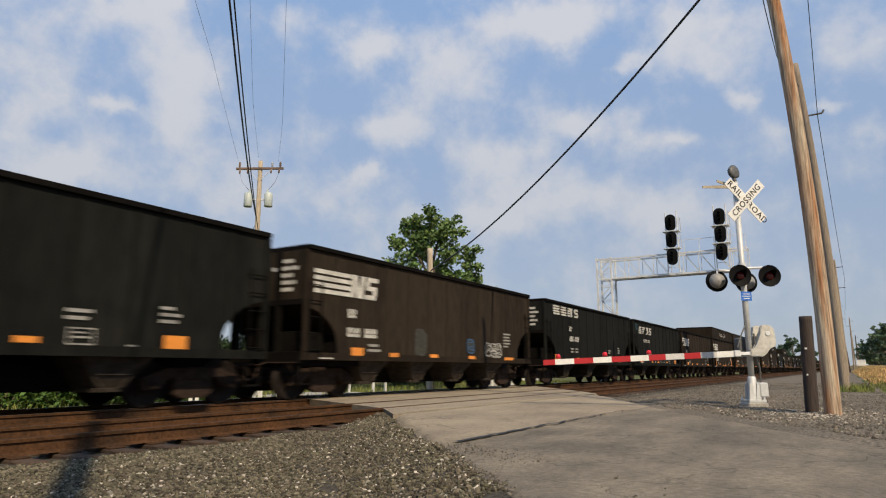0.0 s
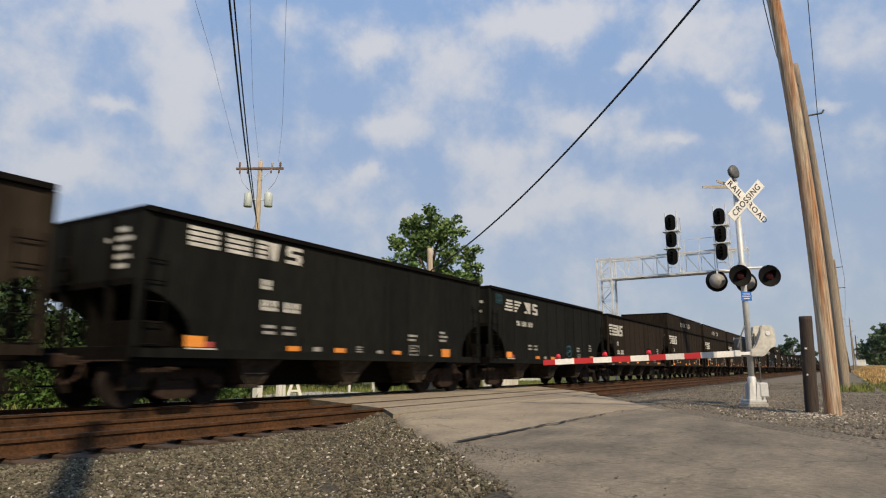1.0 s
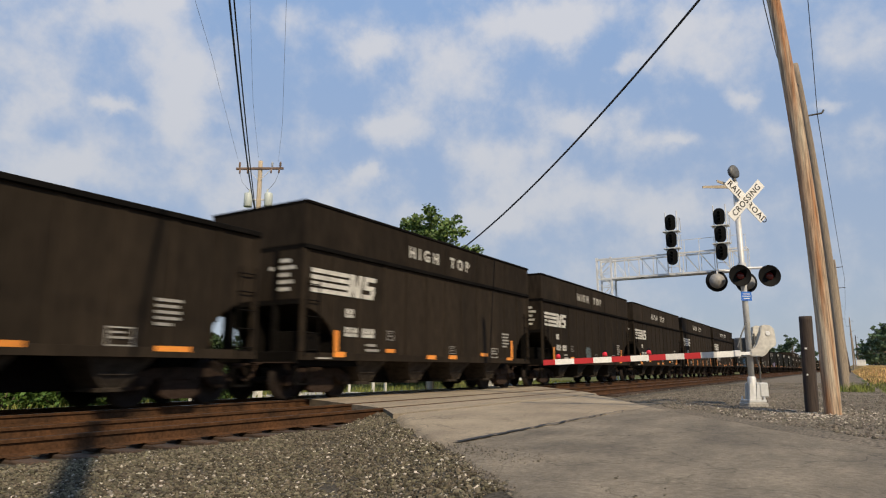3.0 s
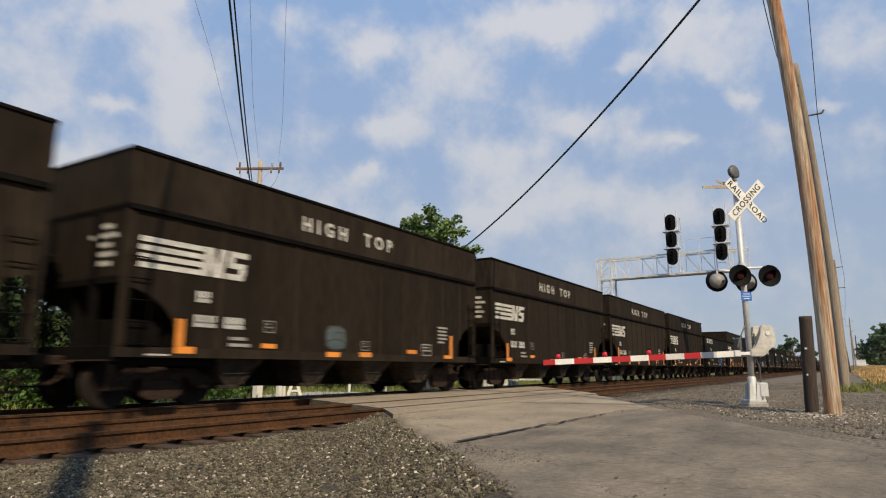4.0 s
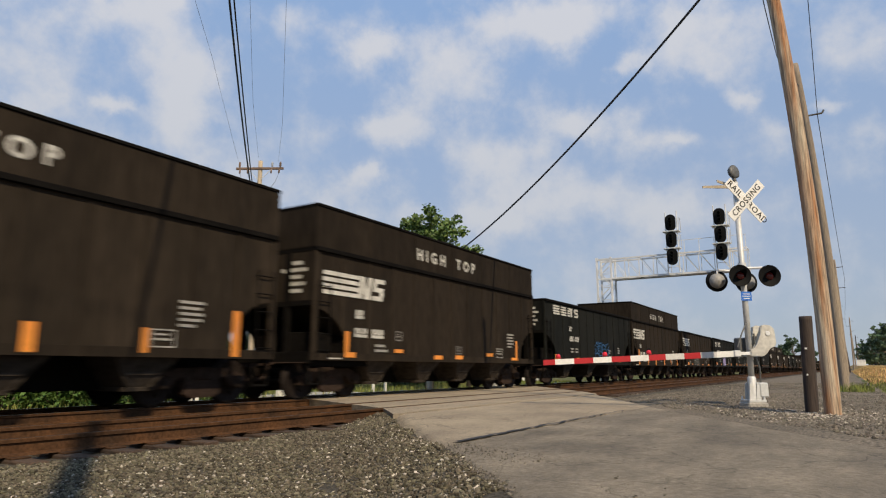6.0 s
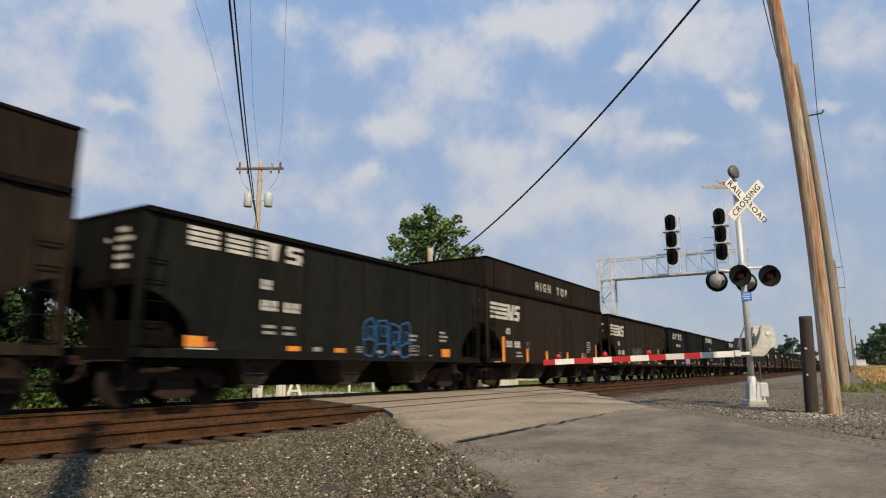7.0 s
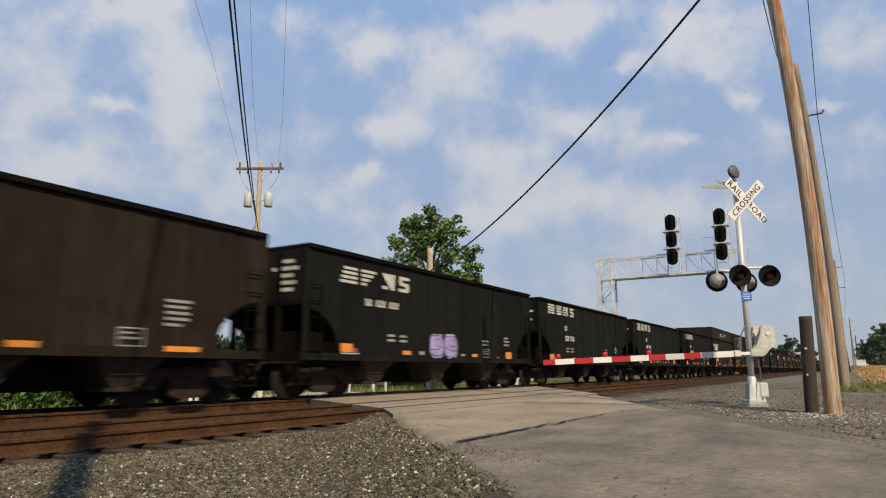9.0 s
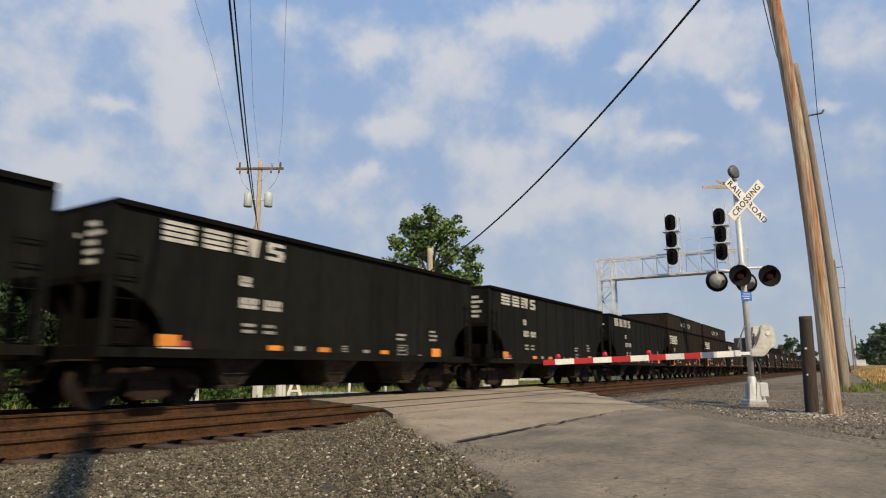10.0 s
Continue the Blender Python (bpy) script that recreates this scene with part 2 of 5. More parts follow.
M["leaf_mid"] = material("bright_green_bramble_leaves", (0.085, 0.15, 0.03), 0.6, vary=0.35, grain=2, broad=0.5, tint=(0.038, 0.07, 0.016), island=0.5, bump=0, spec=0.2)
M["pole"] = material("weathered_pole_wood", (0.42, 0.35, 0.25), 0.85, vary=0.5, grain=6, broad=1.3, tint=(0.30, 0.125, 0.043), stretch=(6, 6, 0.4), bump=0.7)
M["pole_grey"] = material("grey_pole_wood", (0.30, 0.24, 0.17), 0.88, vary=0.3, grain=9, broad=1.0, tint=(0.2, 0.16, 0.12), stretch=(5, 5, 0.35), bump=0.4)
M["post"] = material("dark_creosoted_post", (0.05, 0.035, 0.027), 0.85, vary=0.4, grain=8, stretch=(5, 5, 0.4), bump=0.4)
M["galv"] = material("galvanised_steel", (0.76, 0.76, 0.74), 0.5, 0.15, vary=0.12, grain=14, tint=(0.55, 0.55, 0.54), bump=0.03)
M["alu"] = material("silver_painted_steel", (0.62, 0.62, 0.60), 0.5, 0.2, vary=0.1, grain=14, tint=(0.5, 0.5, 0.47), bump=0.03)
M["black"] = material("matt_black_paint", (0.008, 0.008, 0.008), 0.7, vary=0.2, bump=0.02, spec=0.12)
M["lens"] = material("dark_red_lens", (0.12, 0.012, 0.01), 0.15, vary=0.1, bump=0)
M["clear"] = material("clear_grey_lens", (0.4, 0.4, 0.38), 0.15, vary=0.1, bump=0)
M["blue"] = material("blue_sign_sheet", (0.03, 0.17, 0.62), 0.5, vary=0.08, bump=0)
M["cable"] = material("black_cable", (0.04, 0.045, 0.055), 0.6, vary=0.1, bump=0)
M["cable_thin"] = material("grey_aluminium_wire", (0.25, 0.27, 0.30), 0.5, 0.3, vary=0.1, bump=0)
M["ceramic"] = material("grey_porcelain", (0.4, 0.42, 0.44), 0.3, vary=0.1, bump=0)
M["leaf"] = material("green_leaves", (0.125, 0.19, 0.040), 0.6, vary=0.2, grain=2, broad=0.7, tint=(0.075, 0.13, 0.028), island=0.4, bump=0)
M["leaf_far"] = material("hazy_far_leaves", (0.06, 0.10, 0.045), 0.7, vary=0.2, grain=2, broad=0.4, tint=(0.04, 0.075, 0.035), island=0.35, bump=0)
M["bark"] = material("grey_bark", (0.14, 0.11, 0.08), 0.9, vary=0.35, grain=8, stretch=(3, 3, 0.5), bump=0.4)
M["house_white"] = material("white_lap_siding", (0.74, 0.73, 0.69), 0.7, vary=0.08, bump=0.05)
M["roof"] = material("grey_shingle_roof", (0.16, 0.155, 0.15), 0.9, vary=0.25, grain=8)
M["pane"] = material("dark_window_glass", (0.03, 0.035, 0.04), 0.1, vary=0.1, bump=0)

M["concrete"] = material("pale_concrete", (0.42, 0.40, 0.35), 0.9, vary=0.25, grain=20, tint=(0.30, 0.28, 0.24))
M["pewter"] = material("grey_weathered_paint", (0.12, 0.12, 0.115), 0.55, 0.2, vary=0.2, bump=0.02)
M["tan"] = material("weathered_tan_board", (0.5, 0.42, 0.3), 0.8, vary=0.2, bump=0.1)
M["dull"] = material("greyed_white_sheet", (0.58, 0.56, 0.52), 0.6, vary=0.1, tint=(0.48, 0.46, 0.42), bump=0.0)
M["pole_pale"] = material("pale_pole_wood", (0.52, 0.44, 0.33), 0.88, vary=0.25, grain=9, broad=1.0, tint=(0.4, 0.32, 0.22), stretch=(5, 5, 0.35), bump=0.3)
M["arm_wood"] = material("brown_crossarm_wood", (0.2, 0.13, 0.09), 0.85, vary=0.3, grain=9)
M["tank"] = material("pale_grey_green_tank", (0.5, 0.55, 0.5), 0.5, vary=0.1, tint=(0.42, 0.46, 0.42), bump=0.02)
M["cast_white"] = material("dirty_white_casting", (0.52, 0.5, 0.44), 0.6, vary=0.2, grain=10, broad=3, tint=(0.44, 0.42, 0.37), bump=0.1)
M["housing"] = material("dull_aluminium_housing", (0.3, 0.29, 0.27), 0.6, 0.2, vary=0.2, bump=0.05)
M["lens_lit"] = material("glowing_red_lens", (0.5, 0.02, 0.03), 0.2, vary=0.05, bump=0)
_b = M["lens_lit"].node_tree.nodes["Principled BSDF"]
_b.inputs["Emission Color"].default_value, _b.inputs["Emission Strength"].default_value = (1.0, 0.05, 0.08, 1), 0.35


# ---------------------------------------------------------------- mesh helpers
def box(bm, x0, x1, y0, y1, z0, z1, bevel=0.0):
    vs = [bm.verts.new((x, y, z)) for x in (x0, x1) for y in (y0, y1) for z in (z0, z1)]
    fs = [bm.faces.new([vs[i] for i in f]) for f in ((0, 1, 3, 2), (4, 6, 7, 5), (0, 4, 5, 1), (2, 3, 7, 6), (0, 2, 6, 4), (1, 5, 7, 3))]
    if bevel:
        bmesh.ops.bevel(bm, geom=list({e for f in fs for e in f.edges}), offset=bevel, segments=1, affect="EDGES")
    return bm


def prism(bm, outline, axis, lo, hi):
    """An outline swept along one axis; the outline's two numbers are the other two axes in order."""
    def place(a, b, c):
        return {"x": (c, a, b), "y": (a, c, b), "z": (a, b, c)}[axis]
    a = [bm.verts.new(place(p, q, lo)) for p, q in outline]
    b = [bm.verts.new(place(p, q, hi)) for p, q in outline]
    n = len(a)
    bm.faces.new(a[::-1])
    bm.faces.new(b)
    for i in range(n):
        bm.faces.new((a[i], a[(i + 1) % n], b[(i + 1) % n], b[i]))
    return bm


def rod(bm, p, q, r0, r1=None, n=10, caps=True):
    p, q = Vector(p), Vector(q)
    r1 = r0 if r1 is None else r1
    d = (q - p).normalized()
    u = d.orthogonal().normalized()
    v = d.cross(u)
    ring = lambda c, r: [bm.verts.new(c + r * (math.cos(2 * math.pi * i / n) * u + math.sin(2 * math.pi * i / n) * v)) for i in range(n)]
    a, b = ring(p, r0), ring(q, r1)
    for i in range(n):
        bm.faces.new((a[i], a[(i + 1) % n], b[(i + 1) % n], b[i])).smooth = n > 6
    if caps:
        bm.faces.new(a[::-1])
        bm.faces.new(b)
    return bm


def tube(bm, points, r, n=6):
    for p, q in zip(points, points[1:]):
        rod(bm, p, q, r, r, n, caps=False)
    return bm


def lathe(bm, profile, origin, axis, n=20):
    """A profile of (radius, distance along the axis) turned round the axis."""
    o, d = Vector(origin), Vector(axis).normalized()
    u = d.orthogonal().normalized()
    v = d.cross(u)
    rings = []
    for r, h in profile:
        rings.append([bm.verts.new(o + d * h + max(r, 1e-4) * (math.cos(2 * math.pi * i / n) * u + math.sin(2 * math.pi * i / n) * v)) for i in range(n)])
    for a, b in zip(rings, rings[1:]):
        for i in range(n):
            bm.faces.new((a[i], a[(i + 1) % n], b[(i + 1) % n], b[i])).smooth = True
    return bm


def mesh_of(name, bm, *mats):
    bmesh.ops.recalc_face_normals(bm, faces=bm.faces)
    me = bpy.data.meshes.new(name)
    bm.to_mesh(me)
    bm.free()
    for m in mats:
        me.materials.append(m)
    return me


def part(name, bm, mat, parent=None, label="", at=None):
    ob = new(name, mesh_of(name, bm, mat))
    if at is not None:
        ob.matrix_basis = at
    if parent is not None:
        ob.parent = parent
    if label:
        ob["label"] = label
    return ob


def put(name, me, parent, at=None, label=""):
    ob = new(name, me)
    if at is not None:
        ob.matrix_basis = at
    ob.parent = parent
    if label:
        ob["label"] = label
    return ob


def soup(name, verts, faces, mat):
    me = bpy.data.meshes.new(name)
    me.from_pydata([tuple(v) for v in verts], [], [tuple(f) for f in faces])
    me.materials.append(mat)
    return me


def lettering(text, size, mat, bold=0.0, squeeze=1.0):
    cu = bpy.data.curves.new("lettering", "FONT")
    cu.body, cu.size, cu.align_x, cu.align_y, cu.offset, cu.space_character = text, size, "CENTER", "CENTER", bold, squeeze
    cu.resolution_u = 3
    ob = new("lettering", cu)
    me = bpy.data.meshes.new_from_object(ob.evaluated_get(bpy.context.evaluated_depsgraph_get()))
    bpy.data.objects.remove(ob)
    me.materials.clear()
    me.materials.append(mat)
    return me


# ---------------------------------------------------------------- ground, road, tracks
NEAR_RAILS, FAR_RAILS = (7.5, 9.0), (11.35, 12.85)
ROAD = radians(36.0)


def road_left(y):
    return 10.1 + (y - 7.5) * 1.09 if y < 7.5 else 10.1 + (y - 7.5) * 0.55


def road_right(y):
    return 21.0 + (y - 7.5) * 1.57 if y < 7.5 else 21.0 + (y - 7.5) * 1.35


def ground_height(x, y):
    """Ballast bed under the tracks, falling towards the verge."""
    z = -0.235 - 0.06 * min(max((6.9 - y) / 0.6, 0.0), 1.0) - 0.09 * min(max((6.3 - y) / 2.0, 0.0), 1.0)
    rise = min(max((x - road_right(y) + 3.0) / 3.0, 0.0), 1.0)
    z += 0.32 * rise * min(max((6.6 - y) / 2.5, 0.0), 1.0)
    near = min(max((x - road_left(y) + 1.6) / 1.5, 0.0), 1.0)        # rises to meet the road's edge
    if rise == 0 and y < 7.35:
        z += near * max(-0.13 - z, 0) if y < 6.2 else near * max(-0.1 - z, 0)
    if y > 14.5:
        z -= 0.25 * min((y - 14.5) / 2.0, 1.0)
    field = min(max((-0.3 - y) / 3.0, 0.0), 1.0)                      # the field climbs gently away from the line
    return z + field * 0.0085 * min(max(x - 18.0, 0.0), 320.0)


def build_ground():
    xs = [-3000, -800, -250, -90, -40, -20] + [(-16 + 0.4 * i) for i in range(100)] + [26, 29, 33, 38, 44, 52, 62, 75, 95, 130, 200, 400, 900, 3000]
    ys = [-3000, -800, -250, -90, -45, -25] + [(-16 + 0.4 * i) for i in range(85)] + [19, 21, 24, 28, 34, 42, 55, 80, 150, 400, 1000, 3000]
    bm = bmesh.new()
    grid = [[bm.verts.new((x, y, ground_height(x, y) + 0.03 * noise.noise((x * 0.9, y * 0.9, 3)))) for x in xs] for y in ys]
    for j in range(len(ys) - 1):
        for i in range(len(xs) - 1):
            f = bm.faces.new((grid[j][i], grid[j][i + 1], grid[j + 1][i + 1], grid[j + 1][i]))
            x, y = 0.5 * (xs[i] + xs[i + 1]), 0.5 * (ys[j] + ys[j + 1])
            n = noise.noise((x * 0.5, y * 0.5, 7))
            f.smooth = True
            if y < -1.4 + n and x > 34 + 3 * n:
                f.material_index = 3
            elif y > 14.6 + n or (y < -1.2 + n and x > 18 + n):
                f.material_index = 1
            elif y < 6.6 and x > 0.5 * (road_left(y) + road_right(y)):
                f.material_index = 2
    ob = new("ground", mesh_of("ground", bm, M["ballast"], M["dirt"], M["verge"], M["straw_soil"]))
    tagged(ob, "grey-brown crushed stone ballast and bare soil", "ground", kind="structure")


def build_road():
    """Asphalt sheet that climbs to the rails and dips on both sides, with ragged edges."""
    bm = bmesh.new()
    ys = [-14 + 0.25 * i for i in range(82)]
    rows = []
    for y in ys:
        a = road_left(y) + 0.22 * noise.noise((y * 1.7, 1, 0)) + 0.08 * noise.noise((y * 6, 2, 0))
        b = road_right(y) + 0.25 * noise.noise((y * 1.3, 5, 0)) + 0.08 * noise.noise((y * 6, 6, 0))
        z = -0.005 - 0.1 * min(max((6.4 - y) / 3.0, 0), 1)
        row = []
        for i in range(25):
            s = (0, 0.012, 0.03)[i] if i < 3 else ((0.97, 0.988, 1)[i - 22] if i > 21 else i / 24)
            edge = -0.16 if i in (0, 24) else (-0.03 if i in (1, 23) else 0)
            row.append(bm.verts.new((a + (b - a) * s, y, z + edge + 0.012 * noise.noise((a + (b - a) * s, y, 9)))))
        rows.append(row)
    for j in range(len(ys) - 1):
        mid = 0.5 * (ys[j] + ys[j + 1])
        if mid > 6.4:
            continue
        for i in range(24):
            f = bm.faces.new((rows[j][i], rows[j][i + 1], rows[j + 1][i + 1], rows[j + 1][i]))
            f.smooth, f.material_index = True, int(mid > 3.8)
    ob = tagged(new("road", mesh_of("road", bm, M["asphalt"], M["asphalt_pale"])), "worn sun-bleached asphalt road with ragged edges", "road", kind="structure")
    # asphalt strips between the rails of the crossing, with flangeways left open
    for lo, hi in ((6.4, 7.43), (7.64, 8.86), (9.07, 11.28), (11.49, 12.71), (12.92, 19.0)):
        bm = bmesh.new()
        n = 40
        top = []
        for y in (lo, hi):
            a, b = road_left(y), road_right(y)
            top.append([(a + (b - a) * i / n, y) for i in range(n + 1)])
        v = [[[bm.verts.new((x, y, z - max(y - 13.0, 0) * 0.07)) for x, y in r] for r in top] for z in (-0.2, -0.005)]
        for i in range(n):
            bm.faces.new((v[1][0][i], v[1][0][i + 1], v[1][1][i + 1], v[1][1][i]))
            bm.faces.new((v[0][0][i], v[0][0][i + 1], v[1][0][i + 1], v[1][0][i]))
            bm.faces.new((v[0][1][i], v[1][1][i], v[1][1][i + 1], v[0][1][i + 1]))
        bm.faces.new((v[0][0][0], v[1][0][0], v[1][1][0], v[0][1][0]))
        bm.faces.new((v[0][0][n], v[0][1][n], v[1][1][n], v[1][0][n]))
        part("crossing_strip", bm, M["asphalt_pale"], ob)
    # tar seam where the crossing meets the older road
    bm = bmesh.new()
    last = None
    for i in range(61):
        s = i / 60
        y = 3.78 + 0.05 * noise.noise((s * 14, 0, 1)) + 0.03 * noise.noise((s * 40, 0, 1))
        x = road_left(y) + 0.4 + s * 6.6
        w = 0.055 * (1 - s * 0.75) * (0.7 + 0.6 * abs(noise.noise((s * 25, 3, 1))))
        z = -0.005 - 0.1 * min(max((6.4 - y) / 3.0, 0), 1) + 0.02
        now = [bm.verts.new((x, y - w, z)), bm.verts.new((x, y + w, z))]
        if last:
            bm.faces.new((last[0], now[0], now[1], last[1]))
        last = now
    part("tar_seam", bm, M["tar"], ob, "dark cracked tar seam")


RAIL_SHAPE = ((-0.075, -0.175), (0.075, -0.175), (0.07, -0.16), (0.012, -0.145), (0.009, -0.05), (0.034, -0.04), (0.036, -0.006), (0.03, 0.0), (-0.03, 0.0), (-0.036, -0.006), (-0.034, -0.04), (-0.009, -0.05), (-0.012, -0.145), (-0.07, -0.16))


def build_tracks():
    for name, rails, far in (("track_1", NEAR_RAILS, 1), ("track_2", FAR_RAILS, 2)):
        track = tagged(new(name), "rusty steel rails on creosoted wooden ties", "railway track", kind="structure")
        for y in rails:
            bm = prism(bmesh.new(), [(y + a, b) for a, b in RAIL_SHAPE], "x", -120, 1500)
            part("rail", bm, M["rail"], track)
            bm = box(bmesh.new(), -120, 1500, y - 0.028, y + 0.028, 0.0005, 0.002)
            part("rail_head", bm, M["rail_top"] if far == 1 else M["tread"], track, "worn running surface")
        mid = 0.5 * (rails[0] + rails[1])
        tie = mesh_of("tie", box(bmesh.new(), -0.115, 0.115, -1.3, 1.3, -0.17, 0.0, 0.015), M["tie"])
        plate = mesh_of("tie_plate", box(bmesh.new(), -0.1, 0.1, -0.18, 0.18, 0.0, 0.02, 0.005), M["rail"])
        rng = random.Random(far)
        for i in range(70):
            x = -8 + 0.53 * i
            if road_left(mid) - 1 < x < road_right(mid) + 1:
                continue
            t = put("tie", tie, track, pose(x + rng.uniform(-0.03, 0.03), mid + rng.uniform(-0.06, 0.06), -0.195, 0, 0, rng.uniform(-1.5, 1.5)))
            for y in rails:
                put("tie_plate", plate, track, pose(x, y, -0.195))
        bm = bmesh.new()
        for i in range(220):
            x = 29.1 + 0.53 * i
            box(bm, x - 0.115, x + 0.115, mid - 1.3, mid + 1.3, -0.36, -0.195)
        part("far_ties", bm, M["tie"], track)["kind"] = "stuff"


# ---------------------------------------------------------------- hopper cars
CAR_Y, CAR_L, PITCH, SPEED = 12.1, 12.7, 13.8, 13.8 / 0.75
HALF, SILL = 1.6, 0.92
CACHE = {}


def shared(key, build):
    if key not in CACHE:
        CACHE[key] = build()
    return CACHE[key]


def cutaway(n=7):
    """The curved corner cut out of the side sheet, from the corner post to the sill."""
    return [(0.16 + 1.05 * math.sin(a) ** 1.4, SILL + 0.16 + 1.05 * math.cos(a) ** 0.8) for a in [0.5 * math.pi * i / n for i in range(n + 1)]]


def side_sheet(top):
    bm = bmesh.new()
    cut = cutaway()
    right = [(CAR_L - x, z) for x, z in cut][::-1]
    outline = [(0.16, top)] + cut + right + [(CAR_L - 0.16, top)]
    prism(bm, outline, "y", -0.012, 0.012)
    return bm


def rib_foot(x):
    return SILL + 0.17 + max([0] + [z - SILL - 0.16 for cx, z in cutaway() if cx > min(x, CAR_L - x)])


def hopper_bay():
    """A tapering discharge bay with its door frame and ribs."""
    bm = bmesh.new()
    a = [bm.verts.new((x, y, SILL + 0.02)) for x, y in ((-0.64, -1.5), (0.64, -1.5), (0.64, 1.5), (-0.64, 1.5))]
    b = [bm.verts.new((x, y, 0.36)) for x, y in ((-0.2, -1.2), (0.2, -1.2), (0.2, 1.2), (-0.2, 1.2))]
    for i in range(4):
        bm.faces.new((a[i], a[(i + 1) % 4], b[(i + 1) % 4], b[i]))
    bm.faces.new(b)
    bm.faces.new(a)
    box(bm, -0.25, 0.25, -1.24, 1.24, 0.32, 0.4, 0.01)
    for x in (-1, 1):
        prism(bm, [(x * 0.6 - 0.025, SILL), (x * 0.6 + 0.025, SILL), (x * 0.19 + 0.025, 0.4), (x * 0.19 - 0.025, 0.4)], "y", -1.32, -1.15)
    box(bm, -0.3, 0.3, -1.36, -1.2, 0.62, 0.66)
    return bm


def side_frame():
    bm = bmesh.new()
    prism(bm, [(-1.12, 0.34), (-1.12, 0.56), (-0.62, 0.74), (0.62, 0.74), (1.12, 0.56), (1.12, 0.34), (0.78, 0.34), (0.52, 0.56), (0.42, 0.56), (0.42, 0.24), (0.26, 0.16), (-0.26, 0.16), (-0.42, 0.24), (-0.42, 0.56), (-0.52, 0.56), (-0.78, 0.34)], "y", -0.09, 0.09)
    return bm


def wheel_set():
    bm = bmesh.new()
    rod(bm, (0, -0.95, 0), (0, 0.95, 0), 0.085, n=10)
    for s in (-1, 1):
        prof = [(0.1, -0.09), (0.16, -0.07), (0.36, -0.03), (0.39, -0.065), (0.45, -0.065), (0.455, 0.04), (0.485, 0.05), (0.485, 0.075), (0.39, 0.075), (0.36, 0.03), (0.12, 0.05)]
        lathe(bm, prof, (0, -s * 0.75, 0), (0, s, 0), 24)
        for i in range(3):
            a = 2 * math.pi * i / 3
            rod(bm, (0.24 * math.cos(a), -s * 0.84, 0.24 * math.sin(a)), (0.24 * math.cos(a), -s * 0.78, 0.24 * math.sin(a)), 0.035, n=6)
    return bm


def slabs(bm, blocks):
    """Flat painted blocks on the car's side: x0, x1, z0, z1 and a lean of the top."""
    for x0, x1, z0, z1, lean in blocks:
        bm.faces.new([bm.verts.new(p) for p in ((x0, 0, z0), (x1, 0, z0), (x1 + lean, 0, z1), (x0 + lean, 0, z1))])
    return bm


def barred_block(bm, x0, x1, z0, z1, lean):
    """Three stacked bars with two short steps between them."""
    w, h = x1 - x0, (z1 - z0) / 5
    for i, (a, b) in enumerate(((0.0, 0.94), (0.66, 1.0), (0.05, 0.95), (0.0, 0.34), (0.06, 1.0))):
        slabs(bm, [(x0 + w * a + lean * i / 5, x0 + w * b + lean * i / 5, z0 + h * i, z0 + h * (i + 1) + 0.002, lean / 5)])


def solid_logo():
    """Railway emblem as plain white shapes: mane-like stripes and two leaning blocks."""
    bm = bmesh.new()
    for i in range(4):
        z = 2.5 + 0.157 * i
        slabs(bm, [(0.28, 1.6 + 0.02 * i, z, z + 0.1, 0.02)])
    slabs(bm, [(1.6, 1.78, 2.5, 3.08, 0.1), (1.95, 2.12, 2.5, 3.08, 0.1)])
    bm.faces.new([bm.verts.new((x, 0.0005, z)) for x, z in ((1.7, 3.08), (1.9, 3.08), (2.06, 2.5), (1.88, 2.5))])
    barred_block(bm, 2.17, 2.68, 2.5, 3.08, 0.1)
    return bm


def spread_logo(kind):
    bm = bmesh.new()
    if kind == "stripes":
        for x0, x1 in ((0.98, 1.7), (1.9, 2.52), (2.7, 2.98)):
            for i in range(4):
                z = 3.05 + 0.108 * i
                slabs(bm, [(x0, x1, z, z + 0.072, 0)])
        bm.faces.new([bm.verts.new(p) for p in ((2.98, 0, 3.44), (3.32, 0, 3.44), (3.26, 0, 3.05), (3.1, 0, 3.05))])
        barred_block(bm, 3.55, 4.05, 3.05, 3.44, 0)
    else:
        for i in range(4):
            z = 2.99 + 0.115 * i
            slabs(bm, [(0.96 + 0.05 * i, 1.62, z, z + 0.07, 0), (1.8, 2.0 + 0.14 * i, z, z + 0.07, 0)])
        bm.faces.new([bm.verts.new(p) for p in ((2.68, 0, 3.42), (3.28, 0, 3.42), (3.26, 0, 2.99), (3.1, 0, 2.99))])
        slabs(bm, [(2.7, 2.95, 2.99, 3.08, 0)])
        barred_block(bm, 3.47, 3.98, 2.99, 3.42, 0)
    return bm


def stencil_rows(x, z, groups, height, gap=0.03):
    """Illegible stencilled characters as small plain bars."""
    bm = bmesh.new()
    for n in groups:
        for i in range(n):
            w = height * 0.62
            slabs(bm, [(x, x + w, z, z + height * 0.32, 0), (x, x + w * 0.45, z + height * 0.3, z + height, 0), (x + w * 0.6, x + w, z + height * 0.45, z + height, 0)])
            x += w + gap
        x += height * 0.8
    return bm


def text_lines(x0, x1, z, count, height):
    bm = bmesh.new()
    rng = random.Random(int(x0 * 100 + z * 10))
    for i in range(count):
        slabs(bm, [(x0, x0 + (x1 - x0) * rng.uniform(0.65, 1), z - i * height * 2, z - i * height * 2 + height, 0)])
    return bm


